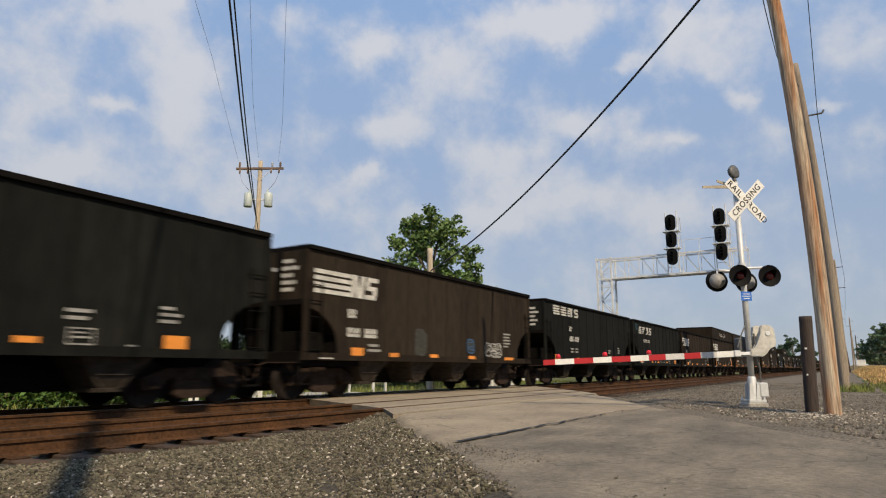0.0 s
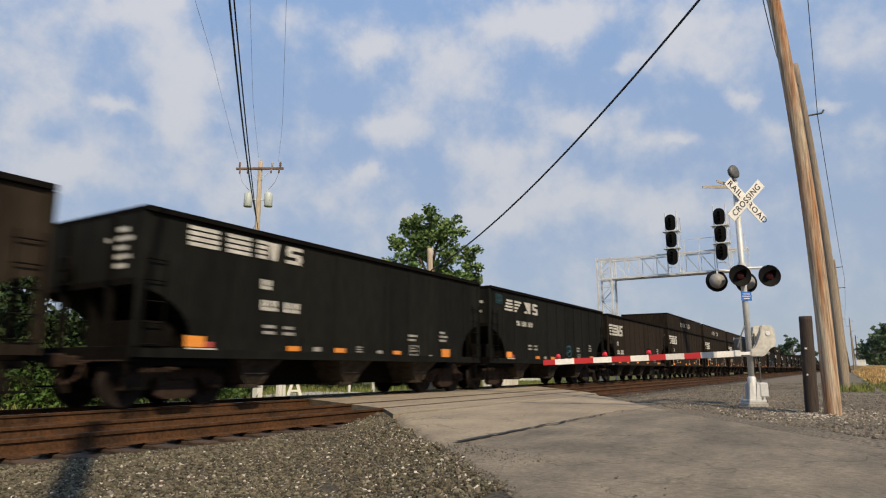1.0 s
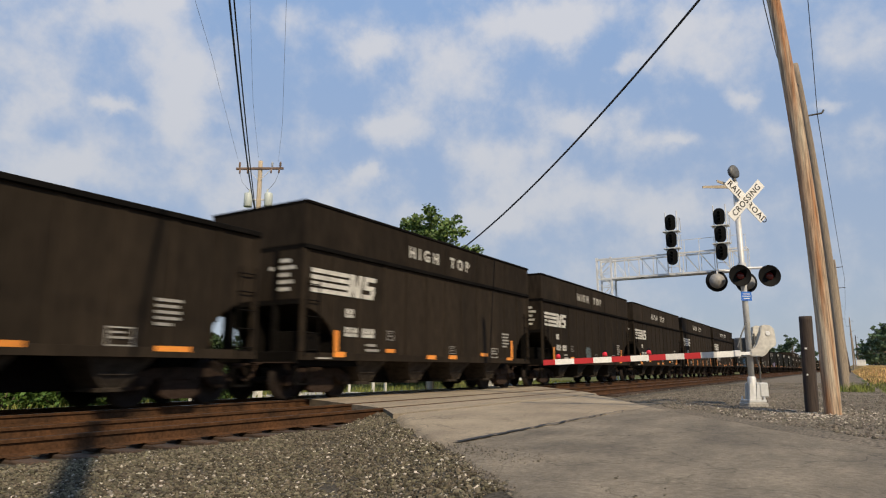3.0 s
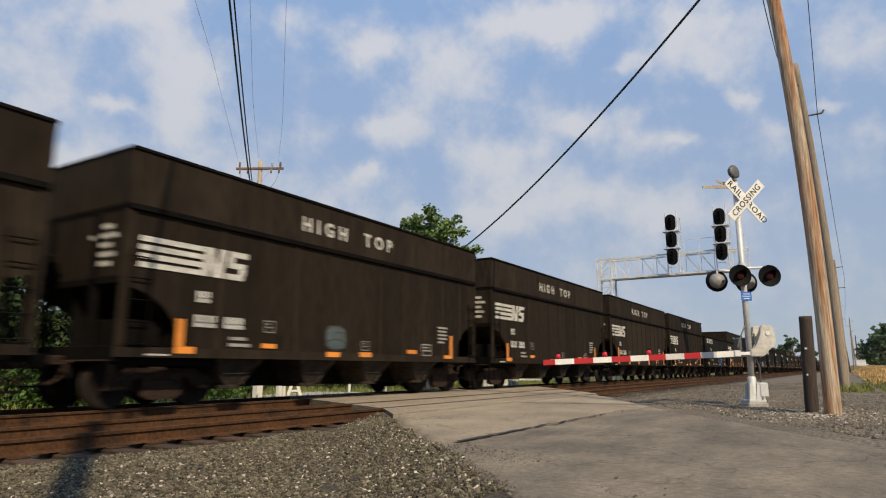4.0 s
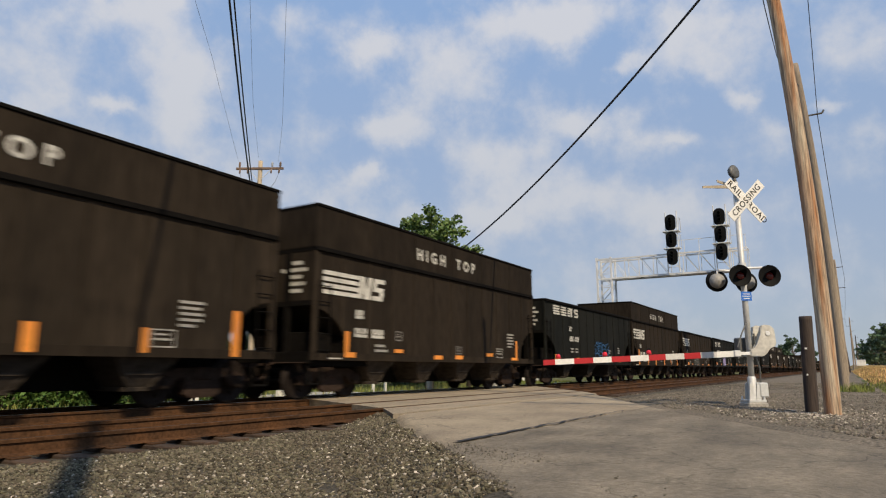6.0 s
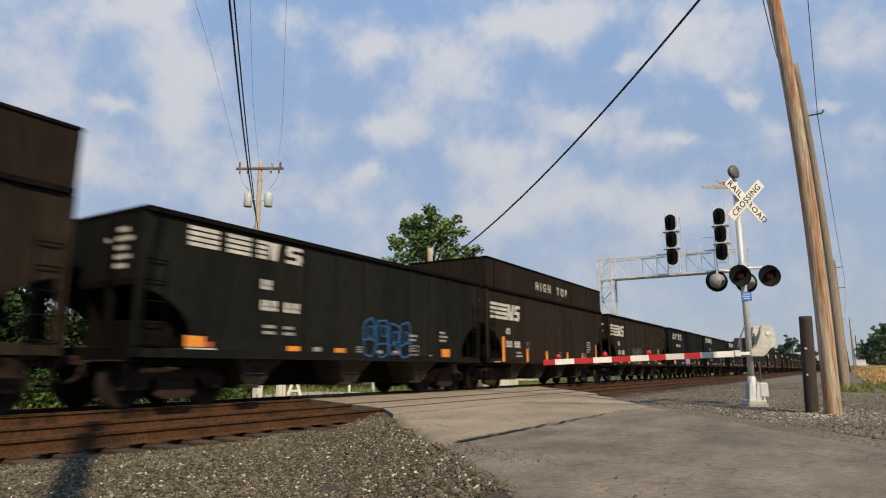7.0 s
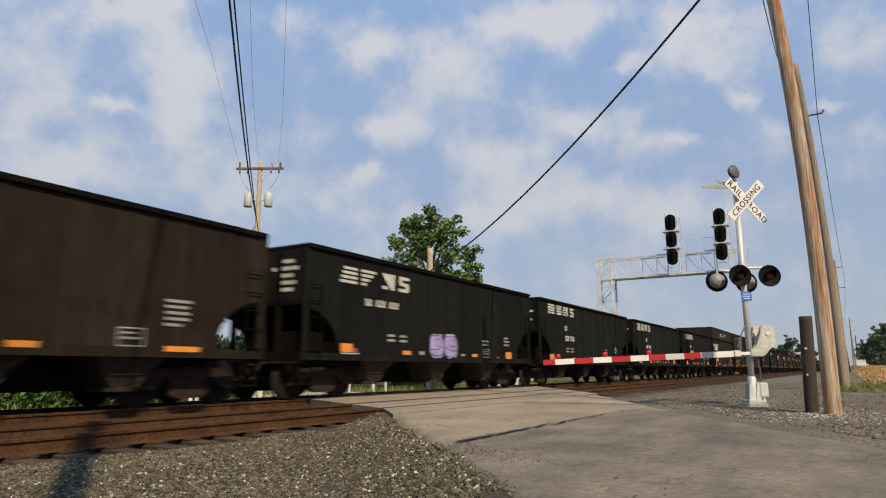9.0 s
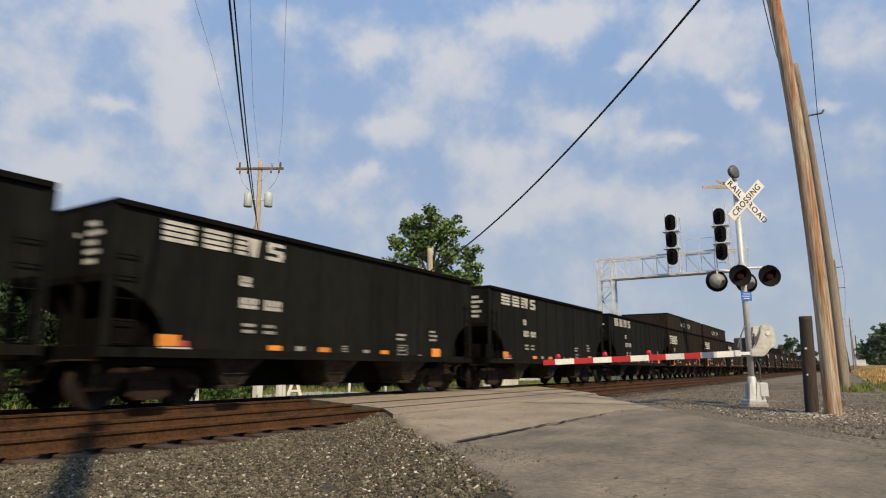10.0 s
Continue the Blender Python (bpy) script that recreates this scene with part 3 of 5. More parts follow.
def ribbon(bm, loop, width, closed=True):
    """A painted stroke of even width along a loop of (x, z) points."""
    pts = [Vector(p) for p in loop]
    n = len(pts)
    for i in range(n if closed else n - 1):
        a, b = pts[i], pts[(i + 1) % n]
        d = (b - a).normalized() * width * 0.5
        bm.faces.new([bm.verts.new(p) for p in ((a.x - d.y - d.x, 0, a.y + d.x - d.y), (a.x + d.y - d.x, 0, a.y - d.x - d.y), (b.x + d.y + d.x, 0, b.y - d.x + d.y), (b.x - d.y + d.x, 0, b.y + d.x + d.y))])


def bubble(rng, x, z, w, h, square=0.6, n=18):
    """A lumpy rounded outline."""
    out = []
    for i in range(n):
        a = 2 * math.pi * i / n
        c, s = math.cos(a), math.sin(a)
        k = (1 + rng.uniform(-0.1, 0.1))
        out.append((x + 0.5 * w * k * math.copysign(abs(c) ** square, c), z + 0.5 * h * k * math.copysign(abs(s) ** square, s)))
    return out


def spray(rng, x, z, w, h, n, stroke):
    """Overlapping spray-paint loops and strokes that spell nothing."""
    bm = bmesh.new()
    for i in range(n):
        cx, step = x + w * (i + 0.5) / n, w / n
        ribbon(bm, bubble(rng, cx, z + h * 0.5, step * 0.95, h * rng.uniform(0.85, 1.0)), stroke)
        ribbon(bm, bubble(rng, cx + step * 0.1, z + h * rng.uniform(0.55, 0.72), step * 0.42, h * 0.3, n=10), stroke * 0.8)
        ribbon(bm, [(cx - step * 0.4, z + h * rng.uniform(0.25, 0.45)), (cx, z + h * rng.uniform(0.3, 0.5)), (cx + step * 0.45, z + h * rng.uniform(0.1, 0.5))], stroke, False)
    return bm


def sprayed_fill(rng, x, z, w, h, n):
    bm = bmesh.new()
    for i in range(n):
        bm.faces.new([bm.verts.new((a, 0, b)) for a, b in bubble(rng, x + w * (i + 0.5) / n, z + h * 0.5, w / n * 0.94, h)])
    return bm


def ladder():
    bm = bmesh.new()
    for x in (0, 0.42):
        rod(bm, (x, 0, 1.0), (x, 0, 2.8), 0.016, n=5)
    for i in range(5):
        z = 1.15 + 0.38 * i
        rod(bm, (0, 0, z), (0.42, 0, z), 0.014, n=5)
        rod(bm, (0, 0, z), (0, 0.06, z), 0.014, n=5)
        rod(bm, (0.42, 0, z), (0.42, 0.06, z), 0.014, n=5)
    return bm


def truck_parts(truck):
    frame_mesh = shared("side_frame", lambda: mesh_of("side_frame", side_frame(), M["truck"]))
    for s in (-1, 1):
        put("side_frame", frame_mesh, truck, pose(0, s * 0.99, 0))

        def springs():
            bm = bmesh.new()
            for x in (-0.24, -0.08, 0.08, 0.24):
                for k in range(4):
                    lathe(bm, [(0.05, 0), (0.07, 0.02), (0.05, 0.04)], (x, 0, 0.25 + 0.065 * k), (0, 0, 1), 8)
                rod(bm, (x, 0, 0.24), (x, 0, 0.52), 0.045, n=6)
            return mesh_of("spring_pack", bm, M["truck"])
        put("spring_pack", shared("springs", springs), truck, pose(0, s * 0.99, 0))

        def cap():
            bm = bmesh.new()
            lathe(bm, [(0.001, -0.12), (0.1, -0.12), (0.13, -0.09), (0.13, 0.1), (0.001, 0.1)], (0, 0, 0), (0, 1, 0), 12)
            box(bm, -0.14, 0.14, -0.07, 0.07, 0.05, 0.14)
            return mesh_of("bearing_cap", bm, M["truck"])
        for x in (-0.89, 0.89):
            put("bearing_cap", shared("cap", cap), truck, pose(x, s * 1.03, 0.455))
    put("bolster", shared("bolster", lambda: mesh_of("bolster", box(bmesh.new(), -0.2, 0.2, -1.12, 1.12, 0.5, 0.76, 0.03), M["truck"])), truck)
    out = []
    for x in (-0.89, 0.89):
        out.append(put("wheelset", shared("wheelset", lambda: mesh_of("wheelset", wheel_set(), M["wheel"])), truck, pose(x, 0, 0.457)))
    return out


KINDS = {"plain": (3.5, "car_brown"), "high": (3.5, "car_brown"), "stripes": (3.53, "car_black"), "flag": (3.53, "car_black")}


def hopper_car(kind, extra, rng):
    """One open coal hopper; its origin is on the rail head under the end that leads."""
    top, paint = KINDS[kind]
    paint = M[paint]
    words = {"plain": "dark brown coal hopper with white emblem and orange marks", "high": "brown-black coal hopper with raised sides lettered in white",
             "stripes": "faded black coal hopper with spaced white stripes", "flag": "black ribbed coal hopper with slanted white stripes"}[kind]
    car = tagged(new("hopper_car"), words + " on rails", "railway car", group="cars of the coal train")
    drift = 0.25 if kind == "flag" else 0.0
    sheet = shared(("sheet", top, kind in ("plain", "high")), lambda: mesh_of("side_sheet", side_sheet(top), paint))
    put("side_sheet", sheet, car, pose(0, -HALF, 0))
    put("side_sheet", sheet, car, pose(CAR_L, HALF, 0, 0, 0, 180))

    for i in range(1, 12):
        x = CAR_L * i / 12
        lo = rib_foot(x)
        put("rib", shared(("rib", top, round(lo, 2), paint.name), lambda: mesh_of("rib", box(bmesh.new(), -0.045, 0.045, -0.03, -0.012, lo, top), paint)), car, pose(x, -HALF, 0))

    def chord():
        bm = bmesh.new()
        for s in (-1, 1):
            box(bm, 0.03, CAR_L - 0.03, s * HALF - 0.085, s * HALF + 0.085, top, top + 0.11, 0.012)
        for x in (0.03, CAR_L - 0.15):
            box(bm, x, x + 0.12, -HALF + 0.06, HALF - 0.06, top, top + 0.11, 0.012)
        return mesh_of("top_chord", bm, M["car_dark"])
    put("top_chord", shared(("chord", top), chord), car)

    def sill():
        bm = bmesh.new()
        for s in (-1, 1):
            box(bm, 0.0, CAR_L, s * HALF - 0.03, s * HALF + 0.03, SILL, SILL + 0.18, 0.004)
        return mesh_of("side_sill", bm, paint)
    put("side_sill", shared(("sill", paint.name), sill), car)
    post = shared(("post", top, paint.name), lambda: mesh_of("corner_post", box(bmesh.new(), 0, 0.16, -0.04, 0.04, SILL + 0.18, top, 0.012), paint))
    for x in (0.0, CAR_L - 0.16):
        for s in (-1, 1):
            put("corner_post", post, car, pose(x, s * HALF, 0))

    def end_sheet():
        bm = bmesh.new()
        box(bm, 0.04, 0.07, -HALF + 0.05, HALF - 0.05, 2.25, top)
        a = [bm.verts.new(p) for p in ((0.07, -HALF + 0.03, 2.3), (0.07, HALF - 0.03, 2.3), (2.3, HALF - 0.03, 0.95), (2.3, -HALF + 0.03, 0.95))]
        bm.faces.new(a)
        return mesh_of("end_sheet", bm, paint)

    def end_frame():
        bm = bmesh.new()
        for y in (-0.75, 0.75):
            box(bm, 0.0, 0.1, y - 0.07, y + 0.07, 1.0, top)
        box(bm, -0.02, 0.2, -HALF + 0.05, HALF - 0.05, 0.84, 1.12, 0.01)
        for y in (-HALF + 0.12, HALF - 0.12):                                        # corner steps
            box(bm, 0.02, 0.06, y - 0.02, y + 0.02, 0.38, 0.8)
            box(bm, 0.42, 0.46, y - 0.02, y + 0.02, 0.38, 0.8)
            box(bm, 0.02, 0.46, y - 0.03, y + 0.03, 0.36, 0.4)
        box(bm, 0.3, 1.1, -1.25, -0.5, 1.12, 1.6, 0.02)                              # brake cylinder and reservoir on the end platform
        rod(bm, (0.35, 0.3, 1.4), (1.3, 0.3, 1.4), 0.2, n=10)
        box(bm, 0.1, 2.3, -1.45, -1.35, 0.78, 0.95)
        box(bm, 0.1, 2.2, -0.25, 0.25, 0.75, 1.0)
        prism(bm, [(0.12, 1.0), (2.2, 1.0), (0.12, 2.22)], "y", -0.02, 0.02)      # added dark plate, blocks the bright view under the slope sheet
        box(bm, 1.2, 1.26, -1.5, 1.5, 0.95, 1.55)
        box(bm, 0.0, 0.06, -HALF + 0.05, HALF - 0.05, 2.2, 2.32)
        return mesh_of("end_frame", bm, M["car_dark"])

    def coupler():
        bm = bmesh.new()
        box(bm, -0.36, 0.1, -0.09, 0.09, 0.78, 0.96, 0.02)
        box(bm, -0.56, -0.3, -0.15, 0.13, 0.72, 1.0, 0.04)
        rod(bm, (-0.2, 0.25, 0.75), (-0.5, 0.3, 0.45), 0.03, n=6)
        tube(bm, [(-0.05, -0.3, 0.8), (-0.2, -0.34, 0.55), (-0.38, -0.32, 0.45), (-0.52, -0.26, 0.55)], 0.03)
        rod(bm, (-0.04, -1.45, 0.86), (-0.04, 0.2, 0.86), 0.022, n=5)
        rod(bm, (-0.3, -0.5, 0.8), (-0.04, -0.5, 0.86), 0.022, n=5)
        return mesh_of("coupler", bm, M["truck"])
    sheet, fr, co = shared(("end", top, paint.name), end_sheet), shared(("endframe", top), end_frame), shared("coupler", coupler)
    for at in (None, pose(CAR_L, 0, 0, 0, 0, 180)):
        put("end_sheet", sheet, car, at)
        put("end_frame", fr, car, at)
        put("coupler", co, car, at)
    lad = shared("ladder", lambda: mesh_of("ladder", ladder(), M["car_dark"]))
    put("ladder", lad, car, pose(0.12, -HALF - 0.08, 0))
    put("ladder", lad, car, pose(CAR_L - 0.55, -HALF - 0.08, 0))

    def brake():
        bm = bmesh.new()
        lathe(bm, [(0.24, 0), (0.27, 0.02), (0.24, 0.04)], (-0.12, 0.55, 2.6), (1, 0, 0), 16)
        for a in range(4):
            rod(bm, (-0.1, 0.55, 2.6), (-0.1, 0.55 + 0.25 * math.cos(a * 1.57), 2.6 + 0.25 * math.sin(a * 1.57)), 0.015, n=5)
        box(bm, -0.1, 0.0, 0.42, 0.68, 2.3, 2.7)
        return mesh_of("hand_brake", bm, M["car_dark"])
    put("hand_brake", shared("brake", brake), car)
    bay = shared("bay", lambda: mesh_of("hopper_bay", hopper_bay(), M["bay"]))
    for x in ((2.85, 5.2, 7.5, 9.85) if kind in ("plain", "high") else (3.1, 6.3, 9.5)):
        put("hopper_bay", bay, car, pose(x, 0, 0))
    # centre sill enlarged to a dark block that fills the shaded gaps between bays
    put("centre_sill", shared("centre", lambda: mesh_of("centre_sill", box(bmesh.new(), 2.2, CAR_L - 2.2, -0.5, 0.5, 0.34, 0.98, 0.01), M["car_dark"])), car)
    put("coal_bed", shared(("bed", top), lambda: mesh_of("coal_bed", box(bmesh.new(), 0.1, CAR_L - 0.1, -HALF + 0.03, HALF - 0.03, top - 0.6, top - 0.5), M["car_dark"])), car)
    wheels = []
    for x in (1.35, CAR_L - 1.35):
        truck = new("truck")
        truck.matrix_basis = pose(x, 0, 0)
        truck.parent = car
        wheels += truck_parts(truck)
    W, O = M["mark"], M["orange"]
    # painted marks on the side that faces the road, a few millimetres proud of the ribs
    def emblem(key, bm_make):
        """Each painted piece of the emblem is a part under one holder."""
        holder = new("emblem")
        holder.matrix_basis = pose(drift, -HALF - 0.034, -0.14 if kind == "flag" else 0)
        holder.parent = car

        def pieces():
            bm = bm_make()
            out = []
            for f in bm.faces:
                one = bmesh.new()
                one.faces.new([one.verts.new(v.co) for v in f.verts])
                out.append(mesh_of("painted_bar", one, W))
            bm.free()
            return out
        for me in shared(key, pieces):
            put("painted_bar", me, holder)

    def mark(name, key, bm_make, m):
        ob = put(name, shared(key, lambda: mesh_of(name, bm_make(), m)), car, pose(drift, -HALF - 0.034, 0))
        if name in ("stencil", "number"):
            ob["kind"] = "stuff"
    def framed(x0, x1, z0, z1):
        """A stencilled box: a thin outline with lines of small print."""
        bm = slabs(bmesh.new(), [(x0, x1, z0, z0 + 0.025, 0), (x0, x1, z1 - 0.025, z1, 0), (x0, x0 + 0.025, z0 + 0.025, z1 - 0.025, 0), (x1 - 0.025, x1, z0 + 0.025, z1 - 0.025, 0)])
        return slabs(bm, [(x0 + 0.06, x1 - 0.08, z0 + (z1 - z0) * 0.38, z0 + (z1 - z0) * 0.5, 0), (x0 + 0.06, x1 - 0.15, z0 + (z1 - z0) * 0.66, z0 + (z1 - z0) * 0.76, 0)])
    if kind in ("plain", "high"):
        emblem("logo", solid_logo)
        mark("stencil", "mk1", lambda: stencil_rows(1.56, 1.98, (2,), 0.22), W)
        mark("number", "num", lambda: stencil_rows(1.54, 1.51, (3, 3), 0.23), W)
        mark("stencil", "tl1", lambda: text_lines(2.38, 2.95, 1.29, 2, 0.065), M["small_print"])
        mark("stencil", "tl2", lambda: text_lines(10.3, 10.85, 1.93, 5, 0.055), M["small_print"])
        edge = 9.74 if "bars" in extra else 9.42
        mark("stencil", ("bx1", edge), lambda: framed(edge, edge + 0.5, 1.1, 1.43), M["small_print"])
        mark("end_mark", "em1", lambda: slabs(bmesh.new(), [(0.56, 1.04, 0.955, 0.985, 0)]), W)
        if kind == "high":
            mark("stencil", "bx2", lambda: framed(3.3, 3.6, 1.48, 1.74), M["dim_mark"])
            mark("stencil", "bx3", lambda: framed(6.6, 6.95, 1.18, 1.42), M["dim_mark"])
    else:
        emblem(kind, lambda: spread_logo(kind))
        mark("end_mark", "em2", lambda: slabs(bmesh.new(), [(1.1, 1.76, 1.085, 1.115, 0)]), W)
        mark("red_patch", "rp", lambda: slabs(bmesh.new(), [(1.5, 1.7, 1.13, 1.24, 0)]), M["red_sheet"])
        if kind == "stripes":
            mark("stencil", "mk2", lambda: stencil_rows(2.86, 2.4, (2,), 0.21), W)
            mark("number", "num2", lambda: stencil_rows(2.88, 1.95, (3, 3), 0.22), W)
        else:
            mark("number", "num3", lambda: stencil_rows(1.99, 2.34, (2, 3, 3), 0.18, 0.04), W)
        mark("stencil", "tl4", lambda: text_lines(2.97, 3.37, 1.58, 2, 0.065), M["small_print"])
        mark("stencil", "tl5", lambda: text_lines(3.56, 3.98, 1.58, 2, 0.065), M["small_print"])
        mark("stencil", "tl6", lambda: text_lines(8.42, 8.95, 1.62, 2, 0.06), M["small_print"])
        mark("stencil", "bx4", lambda: framed(8.48, 8.92, 1.1, 1.38), M["small_print"])
        mark("stencil", "tl7", lambda: text_lines(10.1, 10.55, 1.78, 3, 0.06), M["small_print"])
        mark("stencil", "tl8", lambda: slabs(bmesh.new(), [(4.54, 4.8, 1.12, 1.22, 0), (6.97, 7.2, 1.12, 1.2, 0), (9.5, 9.68, 1.1, 1.13, 0)]), M["small_print"])
        mark("stencil", "tl9", lambda: text_lines(6.12, 6.44, 1.25, 3, 0.03), M["small_print"])
    def marks(blocks):
        for x0, x1, z0, z1 in blocks:
            me = shared(("patch", round(x1 - x0, 2), round(z1 - z0, 2)), lambda: mesh_of("reflector", slabs(bmesh.new(), [(0, x1 - x0, 0, z1 - z0, 0)]), O))
            put("reflector", me, car, pose(x0 + drift, -HALF - 0.035, z0))
    if "bars" in extra:
        marks([(1.2, 1.4, 0.98, 1.88), (3.3, 3.48, 0.98, 1.47), (5.23, 5.43, 0.98, 1.44), (7.6, 7.8, 0.97, 1.43), (9.56, 9.7, 1.0, 1.44), (11.55, 11.75, 0.96, 1.88)])
    elif kind == "high":
        marks([(1.15, 1.32, 1.134, 1.64), (1.15, 1.58, 1.0, 1.13), (3.25, 3.66, 1.15, 1.25), (5.3, 5.78, 1.0, 1.12), (6.55, 7.03, 1.02, 1.14), (8.65, 9.14, 1.14, 1.25), (11.0, 11.16, 1.134, 1.74), (10.66, 11.16, 1.03, 1.13)])
    elif kind == "plain":
        marks([(1.71, 2.19, 1.05, 1.25), (3.34, 3.75, 1.04, 1.15), (5.38, 5.8, 1.05, 1.15), (7.71, 8.15, 1.04, 1.14), (10.35, 11.1, 1.03, 1.13)])
    else:
        marks([(1.05, 1.5, 1.13, 1.34), (3.7, 4.1, 1.11, 1.22), (5.28, 5.68, 1.11, 1.22), (7.7, 8.05, 1.11, 1.21), (10.22, 10.7, 1.08, 1.32)])
    if kind == "high":
        hi = 4.6

        def raised():
            bm = bmesh.new()
            for s in (-1, 1):
                box(bm, 0.02, CAR_L - 0.02, s * HALF - 0.03, s * HALF + 0.03, top + 0.11, hi)
            for x in (0.02, CAR_L - 0.08):
                box(bm, x, x + 0.06, -HALF + 0.03, HALF - 0.03, top + 0.11, hi)
            for i in range(1, 6):
                x = CAR_L * i / 6
                box(bm, x - 0.03, x + 0.03, -HALF - 0.04, -HALF, top + 0.11, hi)
            return mesh_of("raised_side", bm, paint)
        put("raised_side", shared("raised", raised), car)

        def rim():
            bm = bmesh.new()
            for s in (-1, 1):
                box(bm, 0.0, CAR_L, s * HALF - 0.06, s * HALF + 0.06, hi, hi + 0.07, 0.01)
            for x in (0.0, CAR_L - 0.12):
                box(bm, x, x + 0.12, -HALF + 0.06, HALF - 0.06, hi, hi + 0.07, 0.01)
            return mesh_of("raised_rim", bm, M["car_dark"])
        put("raised_rim", shared("rim", rim), car)
        for word, x in (("HIGH", 5.12), ("TOP", 7.24)):
            put("lettering", shared(word, lambda: lettering(word, 0.46, W, 0.016, 1.72)), car, pose(x, -HALF - 0.044, 4.04, 90, 0, 0), "white stencilled letters")
    # word: fill, outline, place, size, count of loops, stroke
    sprays = {"blue": (None, "blue_spray", 6.35, 1.02, 2.2, 1.0, 4, 0.045), "lilac": ("lilac_spray", "lilac_dark", 5.33, 1.06, 1.66, 0.72, 2, 0.03), "teal": (None, "teal_spray", 0.5, 3.05, 0.5, 0.35, 2, 0.03),
              "tealbit": (None, "teal_spray", 7.35, 1.25, 0.6, 0.5, 1, 0.05), "pale": ("thin_spray", "pale_spray", 4.3, 1.0, 2.1, 0.92, 3, 0.022), "haze": ("thin_spray", "thin_spray", 4.5, 1.1, 0.7, 0.75, 1, 0.03),
              "scrawl": (None, "mark", 8.9, 1.12, 1.2, 0.5, 3, 0.03), "bluebit": ("thin_spray", "blue_spray", 7.6, 1.2, 0.5, 0.5, 1, 0.03), "patch": ("pale_teal", "thin_spray", 5.25, 1.17, 0.75, 0.58, 1, 0.03)}
    for word, (fill, line, x, z, w, h, count, stroke) in sprays.items():
        if word in extra:
            if fill:
                part("graffiti", sprayed_fill(rng, x, z, w, h, count), M[fill], car, at=pose(0, -HALF - 0.036, 0))["kind"] = "stuff"
            part("graffiti", spray(rng, x, z, w, h, count, stroke), M[line], car, at=pose(0, -HALF - 0.038, 0))["kind"] = "stuff"
    put("end_text", shared("end_text", lambda: mesh_of("end_text", text_lines_end(), W)), car)
    return car, wheels


def text_lines_end():
    bm = bmesh.new()
    for i, (y0, y1) in enumerate(((-1.2, -0.85), (-1.35, -0.5), (-1.2, -0.65), (-1.3, -0.75), (-1.2, -0.8))):
        z = 3.2 - 0.17 * i
        bm.faces.new([bm.verts.new(p) for p in ((0.034, y0, z), (0.034, y1, z), (0.034, y1, z + 0.09), (0.034, y0, z + 0.09))])
    return bm


SEQUENCE = ["high", "stripes", "plain+haze+scrawl+bluebit", "stripes", "flag+teal+tealbit", "plain", "high", "high+patch", "high", "high+bars", "high", "stripes+blue", "high+bars", "plain+pale", "flag+lilac", "stripes", "stripes", "stripes", "high", "high"]
TRAIN = []
SLACK = {1: 0.4, 2: 0.04, 3: -0.3, 4: -0.1, 5: 0.1, 6: 0.2, 7: 0.2, 8: 0.3, 9: 0.4, 10: -0.2, 11: -0.1, 13: -0.17}        # play in the couplings


def build_train():
    rng = random.Random(5)
    for k in range(-2, 54):
        word = SEQUENCE[k + 2] if k + 2 < len(SEQUENCE) else rng.choice(["plain", "high", "stripes", "high", "plain"])
        kind, *extra = word.split("+")
        car, wheels = hopper_car(kind, extra, random.Random(k + 10))
        TRAIN.append((k, car, wheels))


CAR_ZERO = 11.03                # where the leading corner of car 0 stands at 0 s


def car_place(k, t):
    return CAR_ZERO + PITCH * k + SLACK.get(k, 0.0) - SPEED * t


def motions():
    for k, car, wheels in TRAIN:
        walk(car, [(t, pose(car_place(k, t), CAR_Y, 0)) for t in (0.0, 2.5, 5.0, 7.5, 10.0)])
        if -1 <= k <= 15:
            for w in wheels:
                x, z = w.location.x, w.location.z
                walk(w, [(f / FPS, pose(x, 0, z, 0, -math.degrees(SPEED * f / FPS / 0.457), 0)) for f in range(301)])


build_ground()
build_road()
build_tracks()
build_train()


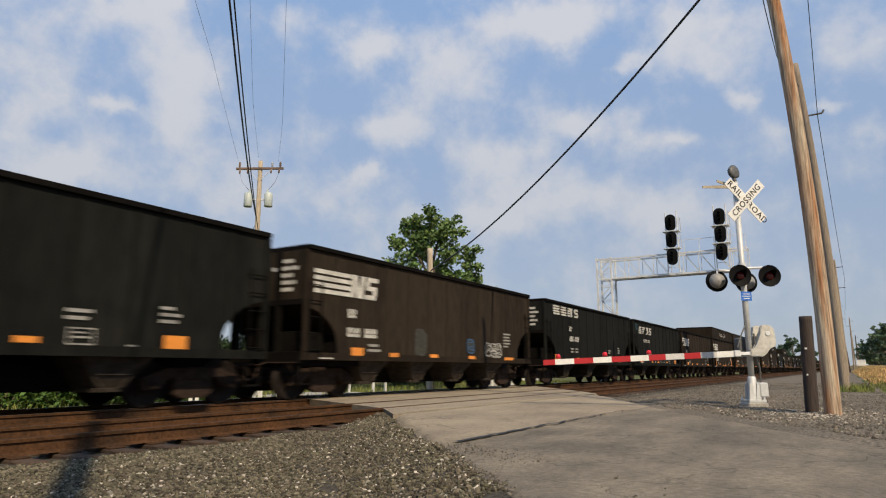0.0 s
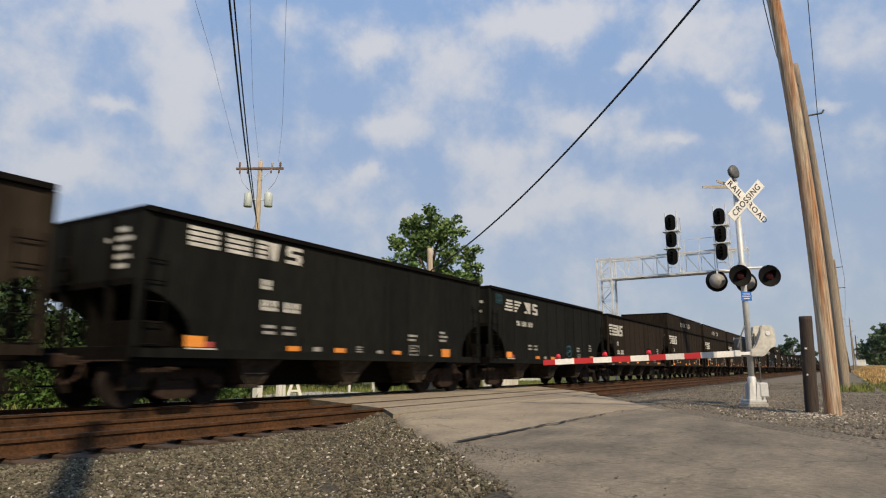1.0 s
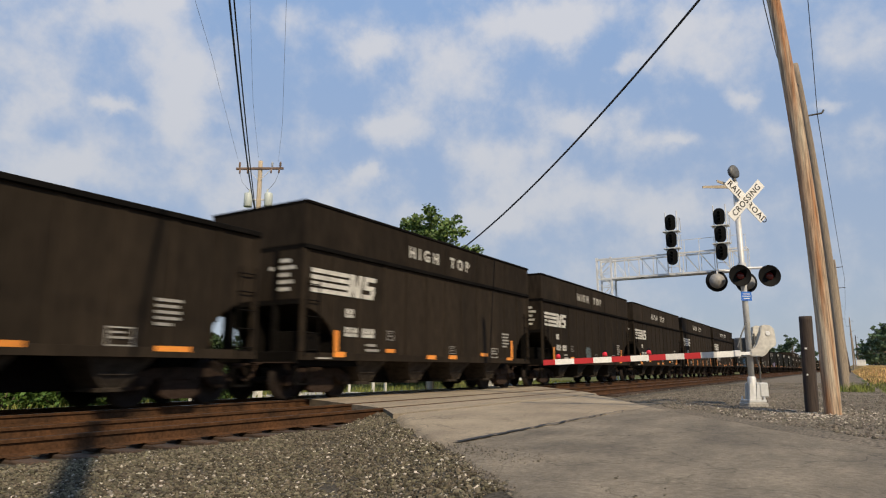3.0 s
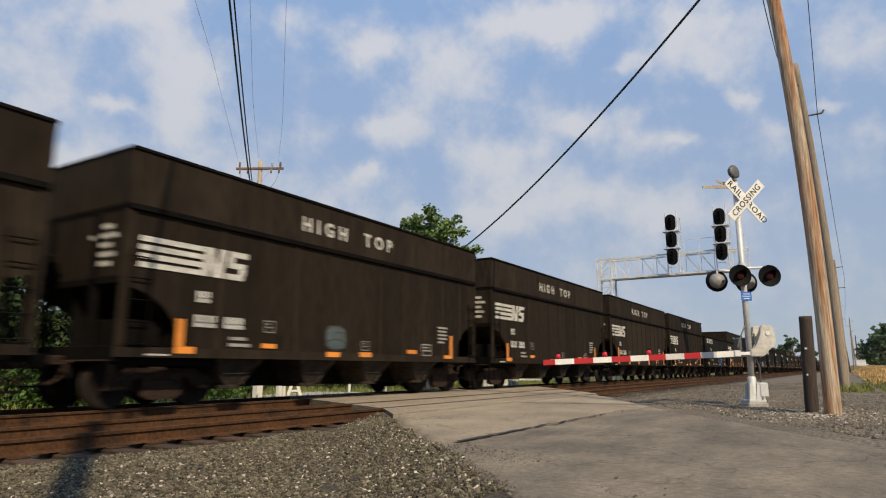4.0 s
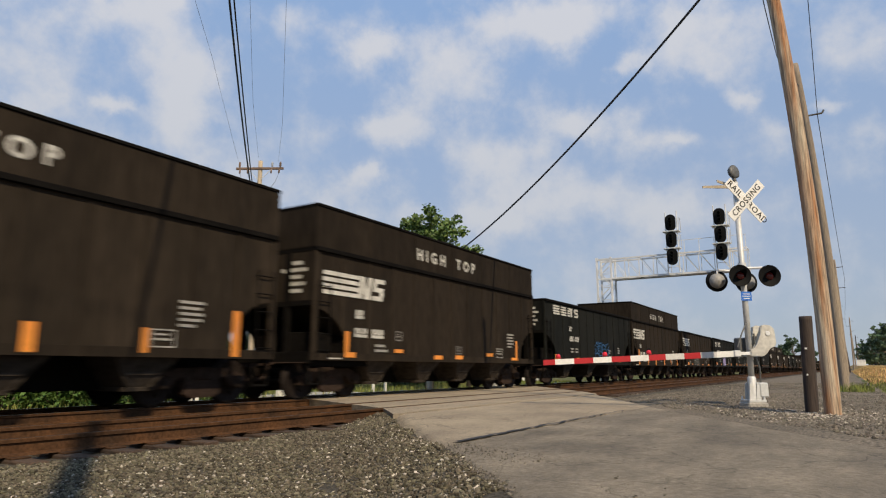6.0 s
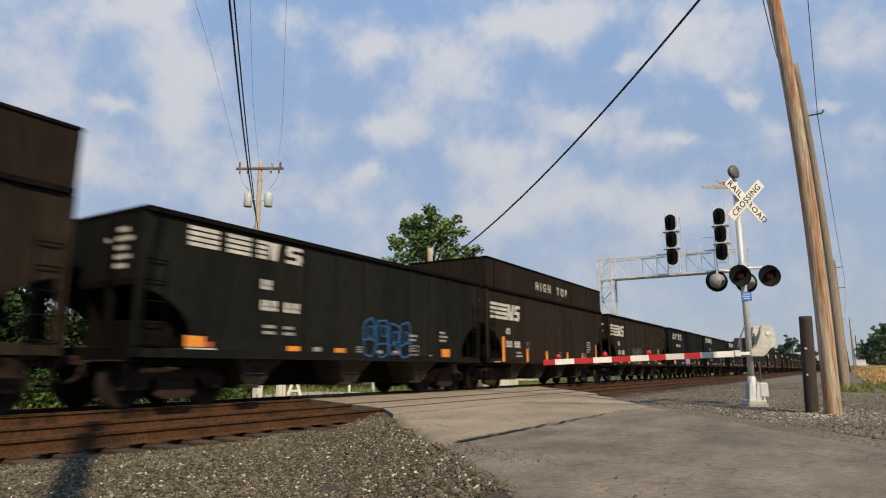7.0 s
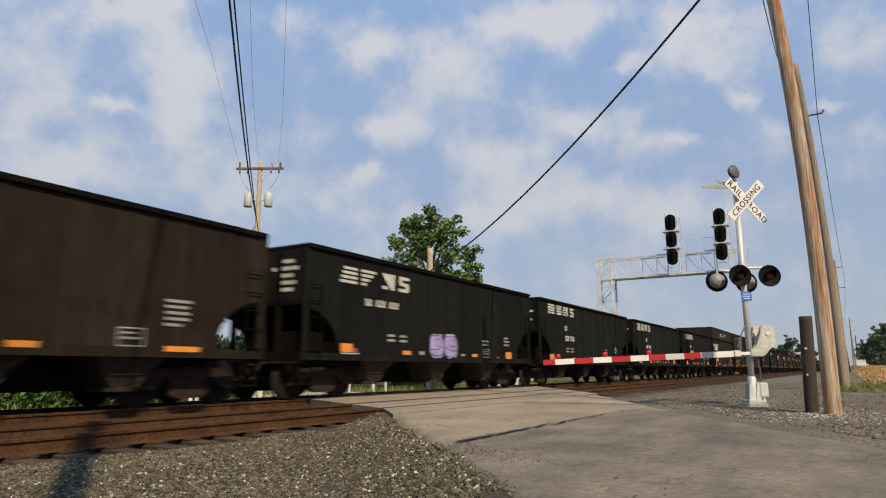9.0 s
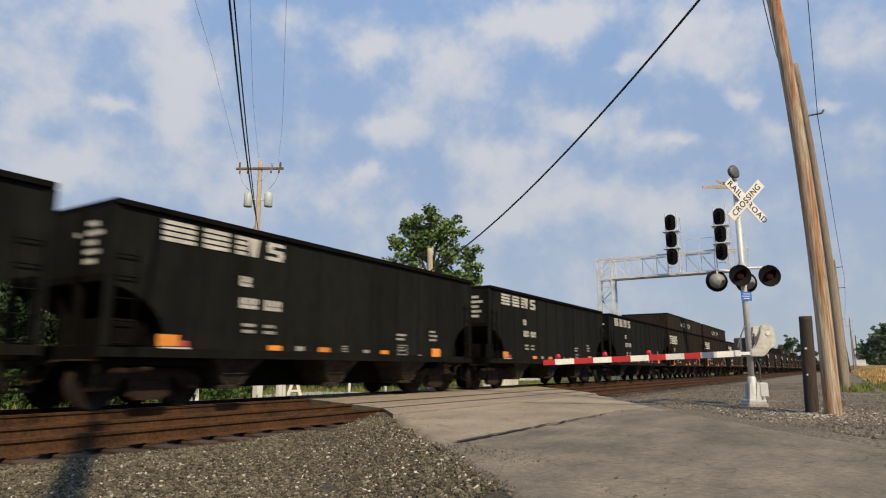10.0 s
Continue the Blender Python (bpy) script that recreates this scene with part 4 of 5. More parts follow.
# ---------------------------------------------------------------- crossing signal and gate
def build_crossing_signal():
    """Mast with crossbucks, bell, flashing lights and gate; its own y looks along the road, x to the driver's right."""
    s = tagged(new("crossing_signal"), "silver crossing mast with crossbuck, red flashers and bell", "crossing signal")
    s.matrix_basis = pose(15.7, 1.75, -0.02, 0, 0, -55)
    G, A, K = M["galv"], M["alu"], M["black"]
    bm = box(bmesh.new(), -0.22, 0.22, -0.22, 0.22, -0.25, 0.04, 0.03)
    part("concrete_base", bm, M["concrete"], s, "pale concrete footing")
    bm = box(bmesh.new(), -0.19, 0.19, -0.19, 0.19, 0.04, 0.09, 0.008)
    for x in (-1, 1):
        for y in (-1, 1):
            prism(bm, [(x * 0.02, 0.09), (x * 0.13, 0.09), (x * 0.11, 0.42), (x * 0.06, 0.46)], "y", y * 0.09 - 0.012, y * 0.09 + 0.012)
    lathe(bm, [(0.09, 0.09), (0.09, 0.55), (0.07, 0.58)], (0, 0, 0), (0, 0, 1), 16)
    part("pedestal", bm, A, s, "cast silver pedestal")
    for x in (-0.16, 0.16):
        for y in (-0.16, 0.16):
            part("anchor_bolt", rod(bmesh.new(), (x, y, 0.05), (x, y, 0.16), 0.02, n=6), G, s)
    part("junction_box", box(bmesh.new(), 0.1, 0.3, -0.12, 0.1, 0.14, 0.45, 0.025), A, s, "silver junction box")
    part("mast", rod(bmesh.new(), (0, 0, 0.3), (0, 0, 4.95), 0.063, n=16), A, s)
    bm = bmesh.new()
    lathe(bm, [(0.001, -0.1), (0.05, -0.1), (0.13, -0.06), (0.16, 0.0), (0.16, 0.03), (0.11, 0.05), (0.001, 0.06)], (0, 0.02, 5.2), (0.4, -0.92, 0.1), 20)
    rod(bm, (0, 0, 4.93), (0, 0.02, 5.06), 0.045, n=8)
    part("bell", bm, M["pewter"], s, "grey electric bell")
    # two crossbucks: one to each approach
    cb = new("crossbuck")
    cb.matrix_basis = pose(0.17, -0.09, 4.5, 0, 0, 9)
    cb.parent = s
    for turn, words, off in ((45, (("CROSSING", 0.0),), -0.014), (-45, (("RAIL", -0.36), ("ROAD", 0.385)), 0.014)):
        bl = part("blade", box(bmesh.new(), -0.61, 0.61, -0.008, 0.008, -0.114, 0.114, 0.003), M["white"], cb, "white blade with black letters", at=pose(0, off, 0, 0, -turn, 0))
        for text, x in words:
            put("lettering", lettering(text, 0.2, K, 0.002, 1.1), bl, pose(x, -0.0105, 0, 90, 0, 0))
    for z, tip in ((4.88, 4.86), (4.93, 5.02)):
        bm = prism(bmesh.new(), [(-0.72 if z < 4.9 else -0.35, tip - 0.035), (-0.05, z - 0.05), (-0.05, z + 0.03), (-0.72 if z < 4.9 else -0.35, tip + 0.02)], "y", 0.1 if z < 4.9 else 0.14, 0.12 if z < 4.9 else 0.16)
        part("rear_blade", bm, M["tan"], s, "bare tan edge of a rear blade")
    # flashers on a cross arm, and a pair that faces the other approach
    bm = rod(bmesh.new(), (-0.3, -0.06, 2.93), (0.62, -0.06, 2.97), 0.03, n=10)
    rod(bm, (-0.5, 0.12, 2.92), (0.3, 0.34, 2.92), 0.03, n=10)
    lathe(bm, [(0.09, -0.12), (0.09, 0.12)], (0, 0, 2.95), (0, 0, 1), 14)
    part("cross_arm", bm, G, s)
    for x, y, turn, front in ((-0.17, -0.2, -6, True), (0.5, -0.2, -6, True), (-0.5, 0.22, 172, False), (0.3, 0.42, 172, False)):
        fl = new("flasher")
        fl.matrix_basis = pose(x, y, 2.76 if front else 2.69, 0, 0, turn) @ Matrix.Scale(0.86, 4)
        fl.parent = s
        part("background_disc", lathe(bmesh.new(), [(0.001, 0.0), (0.27, 0.0), (0.28, -0.015), (0.28, 0.01), (0.001, 0.02)], (0, 0, 0), (0, 1, 0), 28), K, fl, "matt black disc")
        part("lamp_housing", lathe(bmesh.new(), [(0.17 if front else 0.2, 0.02), (0.16 if front else 0.19, 0.1), (0.09, 0.17), (0.001, 0.18)], (0, 0, 0), (0, 1, 0), 18), K if front else M["housing"], fl)
        part("lens", lathe(bmesh.new(), [(0.001, -0.05), (0.06, -0.045), (0.105, -0.02), (0.105, 0.0)], (0, 0, 0), (0, 1, 0), 18), M["lens"], fl, "dark red glass lens")
        bm = bmesh.new()
        for i in range(10):
            a0, a1 = math.pi * (i - 1) / 8, math.pi * i / 8
            p = [bm.verts.new((r * math.cos(a), d, r * math.sin(a))) for a, r, d in ((a0, 0.125, 0), (a1, 0.125, 0), (a1, 0.135, -0.3 * max(0.15, math.sin(min(max(a1, 0), math.pi)))), (a0, 0.135, -0.3 * max(0.15, math.sin(min(max(a0, 0), math.pi)))))]
            bm.faces.new(p)
        hood = part("hood", bm, K, fl, "black hood")
        mod = hood.modifiers.new("thick", "SOLIDIFY"); mod.thickness = 0.006
        rod_bm = rod(bmesh.new(), (0, 0.08, 0.12), (0, 0.08, 0.2 if front else 0.26), 0.022, n=8)
        part("bracket", rod_bm, G, fl)
    sg = part("notice_plate", box(bmesh.new(), -0.12, 0.12, -0.076, -0.068, 2.22, 2.42, 0.002), M["blue"], s, "small blue notice plate with white lines")
    for i, w in enumerate((0.16, 0.19, 0.13)):
        part("notice_line", box(bmesh.new(), -w / 2, w / 2, -0.0785, -0.077, 2.36 - i * 0.05, 2.375 - i * 0.05), M["white"], sg)
    # gate: white cast arm support round the mast, counterweight side to the driver's right
    gm = new("gate_mechanism")
    gm.parent = s
    part("motor_box", box(bmesh.new(), -0.17, 0.06, 0.1, 0.34, 1.1, 1.42, 0.03), M["pewter"], gm, "grey motor box")
    outline = [(-0.08, 1.0), (0.2, 1.0), (0.31, 1.08), (0.36, 1.19), (0.48, 1.21), (0.52, 1.28), (0.5, 1.58), (0.43, 1.67), (0.27, 1.69), (0.2, 1.65), (0.17, 1.48), (0.1, 1.27), (0.03, 1.17), (-0.08, 1.14)]
    bm = prism(bmesh.new(), outline, "y", -0.2, -0.1)
    bmesh.ops.bevel(bm, geom=list(bm.edges), offset=0.018, segments=2, affect="EDGES", clamp_overlap=True)
    part("arm_support", bm, M["cast_white"], gm, "white cast arm support")
    part("arm_support", prism(bmesh.new(), outline, "y", 0.12, 0.2), M["cast_white"], gm, "white cast arm support")
    part("pivot", rod(bmesh.new(), (0.33, -0.22, 1.5), (0.33, 0.22, 1.5), 0.05, n=12), G, gm)
    part("counterweight", box(bmesh.new(), 0.38, 0.56, -0.09, 0.1, 1.25, 1.56, 0.02), K, gm, "dark counterweight")
    part("arm_clamp", box(bmesh.new(), -0.44, -0.3, -0.21, -0.09, 1.0, 1.13, 0.01), G, gm)
    part("arm_link", box(bmesh.new(), -0.3, -0.08, -0.18, -0.13, 1.03, 1.1, 0.008), G, gm)
    part("conduit", tube(bmesh.new(), [(0.17, -0.05, 0.44), (0.17, -0.06, 0.75), (0.1, -0.06, 1.0), (0.1, -0.06, 1.5)], 0.018), M["pewter"], s, "grey cable conduit")
    bm = tube(bmesh.new(), [(-0.05, -0.07, 1.75), (-0.2, -0.12, 1.5), (-0.34, -0.15, 1.2)], 0.015)
    part("stay", bm, M["pewter"], gm)
    # striped arm, drooping a little
    arm = new("gate_arm")
    arm.matrix_basis = pose(-0.4, -0.15, 1.06, 0, -2.6, 0)
    arm.parent = s
    ends = [0.0, 0.42, 0.78, 1.14, 1.55, 1.92, 2.32, 2.73, 3.13, 3.54, 3.95, 4.2]
    paint = ["white", "dull", "red", "dull", "red", "white", "red", "white", "red", "white", "red"]
    for a, b, p in zip(ends, ends[1:], paint):
        h = 0.064 - 0.008 * a / 4.2
        part("stripe", box(bmesh.new(), -b, -a, -0.022, 0.022, -h, h, 0.003), M[p], arm)
    for a in (1.9, 2.86, 3.87):
        lamp = part("gate_lamp", lathe(bmesh.new(), [(0.001, -0.05), (0.034, -0.05), (0.04, -0.035), (0.04, 0.035), (0.034, 0.05), (0.001, 0.05)], (-a, 0, 0.125), (0, 1, 0), 14), M["lens_lit"], arm, "glowing red gate lamp")
        part("lamp_case", box(bmesh.new(), -a - 0.028, -a + 0.028, -0.03, 0.03, 0.155, 0.2, 0.008), K, arm)
        part("lamp_bracket", box(bmesh.new(), -a - 0.05, -a + 0.05, -0.02, 0.02, 0.07, 0.11, 0.004), M["red"], arm)


# ---------------------------------------------------------------- poles and wires
def wood_pole(foot, top, r0, r1, mat, label, name="utility_pole", sweep=0.0):
    p = tagged(new(name), label, "utility pole")
    foot, top = Vector(foot), Vector(top)
    p.location = foot
    bm = bmesh.new()
    n, rings, last = 16, 26, None
    for j in range(rings + 1):
        s = j / rings
        c = (top - foot) * s - Vector((0, 0, 0.25 * (1 - s))) - Vector((0, sweep * 4 * s * (1 - s), 0))
        r = r0 + (r1 - r0) * s
        ring = []
        for i in range(n):
            a = 2 * math.pi * i / n
            k = r * (1 + 0.04 * noise.noise((math.cos(a) * 2, math.sin(a) * 2, s * 9)))
            ring.append(bm.verts.new(c + Vector((k * math.cos(a), k * math.sin(a), 0))))
        if last:
            for i in range(n):
                bm.faces.new((last[i], last[(i + 1) % n], ring[(i + 1) % n], ring[i])).smooth = True
        last = ring
    bm.faces.new(last)
    part("shaft", bm, mat, p)
    return p, foot, top


def wire(points, r, label, sag=0.4, mat="cable"):
    """A cable hung from point to point."""
    bm = bmesh.new()
    n, line, last = 24, [], None
    for a, b, drop in zip(points, points[1:], sag):
        a, b = Vector(a), Vector(b)
        line += [a.lerp(b, i / n) - Vector((0, 0, drop * 4 * (i / n) * (1 - i / n))) for i in range(1 if line else 0, n + 1)]
    for i, c in enumerate(line):
        d = (line[min(i + 1, len(line) - 1)] - line[max(i - 1, 0)]).normalized()
        u = d.cross(Vector((0, 0, 1))).normalized()
        v = u.cross(d)
        ring = [bm.verts.new(c + r * (math.cos(2 * math.pi * k / 6) * u + math.sin(2 * math.pi * k / 6) * v)) for k in range(6)]
        if last:
            for k in range(6):
                bm.faces.new((last[k], last[(k + 1) % 6], ring[(k + 1) % 6], ring[k])).smooth = True
        last = ring
    return tagged(part("overhead_wire", bm, M[mat]), label, "wire")


def build_poles():
    wood_pole((13.48, 0.255, -0.05), (13.48, 1.035, 12.6), 0.14, 0.105, M["pole"], "tall weathered honey-brown wooden utility pole by the road", sweep=0.25)
    p, foot, top = wood_pole((28.0, 0.07, -0.05), (28.0, 0.56, 12.75), 0.165, 0.115, M["pole_grey"], "leaning grey-brown wooden utility pole behind the first", sweep=0.13)
    part("side_bracket", tube(bmesh.new(), [(0.0, 0.3, 10.55), (0.1, -0.25, 10.6), (0.1, -0.32, 10.72)], 0.035), M["pewter"], p)
    for x, y, h, lean, dark in ((84.3, -0.2, 12.8, 0.1, 0), (133.4, -0.74, 12.4, 0.9, 1), (177.1, -1.75, 12.4, -0.2, 0), (223.7, -2.77, 12.4, 0.3, 0), (272.4, -3.87, 12.4, -0.3, 1), (321.0, -4.96, 12.4, 0, 0), (369.6, -5.94, 12.4, 0, 0), (418.3, -6.98, 12.4, 0, 0)):
        p, foot, top = wood_pole((x, y, -0.05), (x - 0.1, y + lean, h), 0.17, 0.12, M["post"] if dark else M["pole_grey"], "distant wooden utility pole beside the line")
        for z in (0.93, 0.84, 0.75):
            part("side_bracket", tube(bmesh.new(), [((top - foot) * z)[:], ((top - foot) * z + Vector((0.1, -0.75 if z != 0.84 else 0.75, 0.05)))[:]], 0.035), M["post"], p)
    # creosoted stub beside the road pole
    p, foot, top = wood_pole((14.05, 0.6, -0.02), (14.08, 0.55, 1.7), 0.118, 0.112, M["post"], "short black creosoted wooden post with pale scraps", "stub_post")
    part("paper_scrap", box(bmesh.new(), -0.121, -0.112, -0.03, 0.01, 1.1, 1.13), M["white"], p)
    part("paper_scrap", box(bmesh.new(), -0.122, -0.114, -0.01, 0.02, 0.62, 0.65), M["white"], p)
    tagged(p, category="post")
    # pole with transformers beyond the train
    p, foot, top = wood_pole((26.65, 29.35, -0.45), (26.65, 29.4, 13.25), 0.19, 0.13, M["pole_pale"], "pale wooden utility pole with crossarm and two transformers")
    ca = new("crossarm")
    ca.matrix_basis = pose(0.0, 0.04, 13.2, 0, 0, -60)
    ca.parent = p
    part("beam", box(bmesh.new(), -1.45, 1.45, -0.16, -0.04, -0.07, 0.07, 0.01), M["arm_wood"], ca, "weathered brown crossarm")
    for x in (-1.25, -0.75, 0.75, 1.25):
        bm = lathe(bmesh.new(), [(0.025, 0.06), (0.05, 0.12), (0.08, 0.18), (0.05, 0.24), (0.075, 0.3), (0.04, 0.42), (0.001, 0.43)], (x, -0.1, 0), (0, 0, 1), 10)
        part("insulator", bm, M["arm_wood"] if abs(x) > 1 else M["ceramic"], ca)
        part("cutout", rod(bmesh.new(), (x * 0.96, -0.15, -0.06), (x * 0.96, -0.2, -0.32), 0.05, n=8), M["arm_wood"], ca)
    part("pole_pin", rod(bmesh.new(), (0, 0, 0.1), (0, 0, 0.6), 0.03, n=6), M["arm_wood"], ca)
    for x in (-1, 1):
        part("brace", rod(bmesh.new(), (x * 0.7, -0.12, -0.06), (x * 0.1, -0.15, -0.7), 0.02, n=5), M["galv"], ca)
        bm = lathe(bmesh.new(), [(0.001, -0.5), (0.23, -0.5), (0.25, -0.47), (0.25, 0.28), (0.2, 0.36), (0.001, 0.38)], (x * 0.62, -0.1, -1.9), (0, 0, 1), 18)
        lathe(bm, [(0.05, 0.36), (0.06, 0.42), (0.04, 0.48), (0.06, 0.54), (0.03, 0.6)], (x * 0.55, -0.12, -1.9), (0, 0, 1), 8)
        part("transformer", bm, M["tank"], ca, "pale grey-green transformer tank")
        part("hanger", box(bmesh.new(), min(0, x * 0.6), max(0, x * 0.6), -0.03, 0.03, -1.98, -1.9), M["galv"], ca)
        part("drop_wire", tube(bmesh.new(), [(x * 1.2, -0.18, -0.3), (x * 1.0, -0.2, -0.9), (x * 0.6, -0.14, -1.35)], 0.012, 4), M["cable_thin"], ca)
    part("drop_wire", tube(bmesh.new(), [(-0.05, 0, -3.4), (-0.4, 0, -4.0), (-0.9, 0.1, -5.0)], 0.025, 5), M["cable_thin"], ca)
    # stub pole before the tree
    wood_pole((25.28, 16.16, -0.45), (25.28, 16.16, 6.31), 0.15, 0.125, M["pole_pale"], "short pale wooden pole in front of the tree")
    # pole beside the camera's stand, whose shade crosses the track
    wood_pole((-2.45, -2.85, -0.35), (-2.5, -2.75, 12.8), 0.19, 0.14, M["pole"], "wooden utility pole behind the viewer")
    # wires
    wire([(25.28, 16.16, 5.23), (13.3, 0.65, 9.5)], 0.03, "thick black cable from the short pole across the tracks", (0.75,))
    wire([(26.47, 29.36, 9.75), (9.87, 12.61, 11.21), (-2.45, -2.8, 12.3)], 0.032, "heavy black cable over the railway", (0.6, 0.2))
    wire([(26.57, 29.2, 8.81), (9.9, 12.56, 11.7), (-2.45, -2.8, 12.6)], 0.024, "twisted black service cable over the railway", (0.4, 0.2))
    wire([(25.9, 30.5, 13.2), (15.67, 20.39, 12.99), (12.69, 17.6, 13.01), (-3.6, -2.0, 12.9)], 0.006, "thin grey overhead wire on the crossarm", (0.05, 0, 0.1), "cable_thin")
    wire([(26.55, 29.5, 13.5), (20.72, 23.63, 13.7), (13.65, 16.01, 13.2), (-2.5, -2.75, 12.7)], 0.006, "thin grey overhead wire on the pole top", (0.05, 0.05, 0.1), "cable_thin")
    wire([(27.15, 28.4, 13.2), (22.94, 23.84, 13.3), (14.3, 14.95, 13.01), (-1.4, -3.6, 12.9)], 0.006, "thin grey overhead wire on the crossarm", (0.05, 0.05, 0.1), "cable_thin")
    wire([(28.14, -0.02, 10.49), (84.2, -0.9, 10.7), (133, -0.9, 10.5), (176, -0.9, 10.5)], 0.014, "dark wire from pole to pole along the line", (0.7, 0.7, 0.7))
    wire([(28.14, -0.02, 10.49), (21.16, -0.1, 11.78), (-6, -0.4, 14.0)], 0.012, "dark wire from pole to pole along the line", (0.05, 0.2))
    wire([(27.83, 0.49, 11.7), (22.86, 0.95, 10.95), (15.9, 0.83, 9.32), (2.0, 0.7, 8.0)], 0.012, "dark wire from pole to pole along the line", (0.05, 0.05, 0.3))


# ---------------------------------------------------------------- signal bridge
def build_signal_bridge():
    b = tagged(new("signal_bridge"), "galvanised lattice cantilever over the tracks with signal heads", "signal bridge")
    X0, X1, Y0, Y1 = 50.3, 51.4, 16.25, 15.1
    G = M["galv"]
    def bar(name, p, q, w=0.05):
        p, q = Vector(p), Vector(q)
        bm = rod(bmesh.new(), p, q, w * 0.7, n=4)
        return part(name, bm, G, b)
    for x in (X0, X1):
        for y in (Y0, Y1):
            bar("leg_chord", (x, y, -0.4), (x, y, 9.5), 0.14)
    for x in (X0, X1):
        n = 8
        for i in range(n):
            z0, z1 = 0.6 + 1.1 * i, 0.6 + 1.1 * (i + 1)
            a, c = (Y0, Y1) if i % 2 else (Y1, Y0)
            bar("lattice", (x, a, z0), (x, c, z1), 0.065)
            bar("lattice", (x, Y0, z1), (x, Y1, z1), 0.04)
    low, high, end = 7.75, 9.3, 5.2
    for x in (X0, X1):
        for z in (low, high):
            bar("truss_chord", (x, Y0, z), (x, end, z), 0.12)
        n = 9
        step = (Y1 - end) / n
        for i in range(n):
            y = Y1 - step * i
            bar("truss_web", (x, y, high), (x, y - step, low), 0.045)
            bar("truss_web", (x, y - step, high), (x, y - step, low), 0.05)
    for i in range(10):
        y = Y1 - (Y1 - end) * i / 9
        for z in (low, high):
            bar("cross_tie", (X0, y, z), (X1, y, z), 0.04)
    part("walkway", box(bmesh.new(), X0 + 0.1, X1 - 0.1, end, Y1, low + 0.05, low + 0.1), G, b, "grating walkway")
    for i in range(6):
        y = 10.5 - i * 1.05
        bar("rail_post", (X0, y, high), (X0, y, high + 1.0), 0.04)
    bar("hand_rail", (X0, 10.5, high + 0.98), (X0, end, high + 0.98), 0.035)
    # two masts with three heads each
    for y, z0 in ((10.25, 8.55), (6.8, 8.6)):
        m = new("signal_mast")
        m.matrix_basis = pose(X0 - 0.55, y, z0)
        m.parent = b
        for dy in (-0.42, 0.42):
            part("upright", rod(bmesh.new(), (0.3, dy, -0.7), (0.3, dy, 4.0), 0.04, n=6), G, m)
        for i in range(7):
            part("rung", rod(bmesh.new(), (0.3, -0.42, -0.3 + 0.6 * i), (0.3, 0.42, -0.3 + 0.6 * i), 0.025, n=5), G, m)
        for k in range(3):
            z = 0.45 + 1.3 * k
            hd = new("signal_head")
            hd.matrix_basis = pose(0, 0.0, z)
            hd.parent = m
            hull = [(0.4 * math.cos(a), (0.24 if math.sin(a) >= 0 else -0.24) + 0.4 * math.sin(a)) for a in [2 * math.pi * i / 20 for i in range(20)]]
            part("target_plate", prism(bmesh.new(), [(p, q) for p, q in hull], "x", -0.03, 0.0), M["black"], hd, "tall black rounded target plate")
            for dz in (-0.24, 0.0, 0.24):
                bm = lathe(bmesh.new(), [(0.12, 0.0), (0.125, 0.25), (0.115, 0.25), (0.11, 0.02), (0.001, 0.02)], (-0.03, 0, dz), (-1, 0, 0), 12)
                part("visor", bm, M["black"], hd)
            part("case", box(bmesh.new(), 0.0, 0.25, -0.2, 0.2, -0.42, 0.42, 0.03), M["alu"], hd)
            if k:
                part("step_grating", box(bmesh.new(), -0.1, 0.75, -0.6, 0.6, z - 0.68, z - 0.62), G, m)
                bar_bm = tube(bmesh.new(), [(-0.1, -0.6, z - 0.65), (-0.1, -0.62, z + 0.3), (0.4, -0.62, z + 0.35), (0.7, -0.6, z - 0.65)], 0.025, 4)
                part("guard", bar_bm, G, m)


# ---------------------------------------------------------------- trees, bushes, grass
def leaf_cloud(rng, clumps, per, size, spread_z=0.8):
    """Leaves as small bent quads scattered in uneven clumps."""
    V, F = [], []
    for c, r in clumps:
        for _ in range(int(per * r * r)):
            d = Vector((rng.gauss(0, 1), rng.gauss(0, 1), rng.gauss(0, 1))).normalized() * (r * rng.random() ** 0.45)
            d.z *= spread_z
            p = c + d
            u = Vector((rng.gauss(0, 1), rng.gauss(0, 1), rng.gauss(0, 0.7))).normalized()
            w = u.orthogonal().normalized()
            w.rotate(Matrix.Rotation(rng.uniform(0, 6.28), 3, u))
            s = size * rng.uniform(0.6, 1.3)
            i = len(V)
            V += [p - u * s, p + w * s * 0.55, p + u * s, p - w * s * 0.55]
            F.append((i, i + 1, i + 2, i + 3))
    return V, F


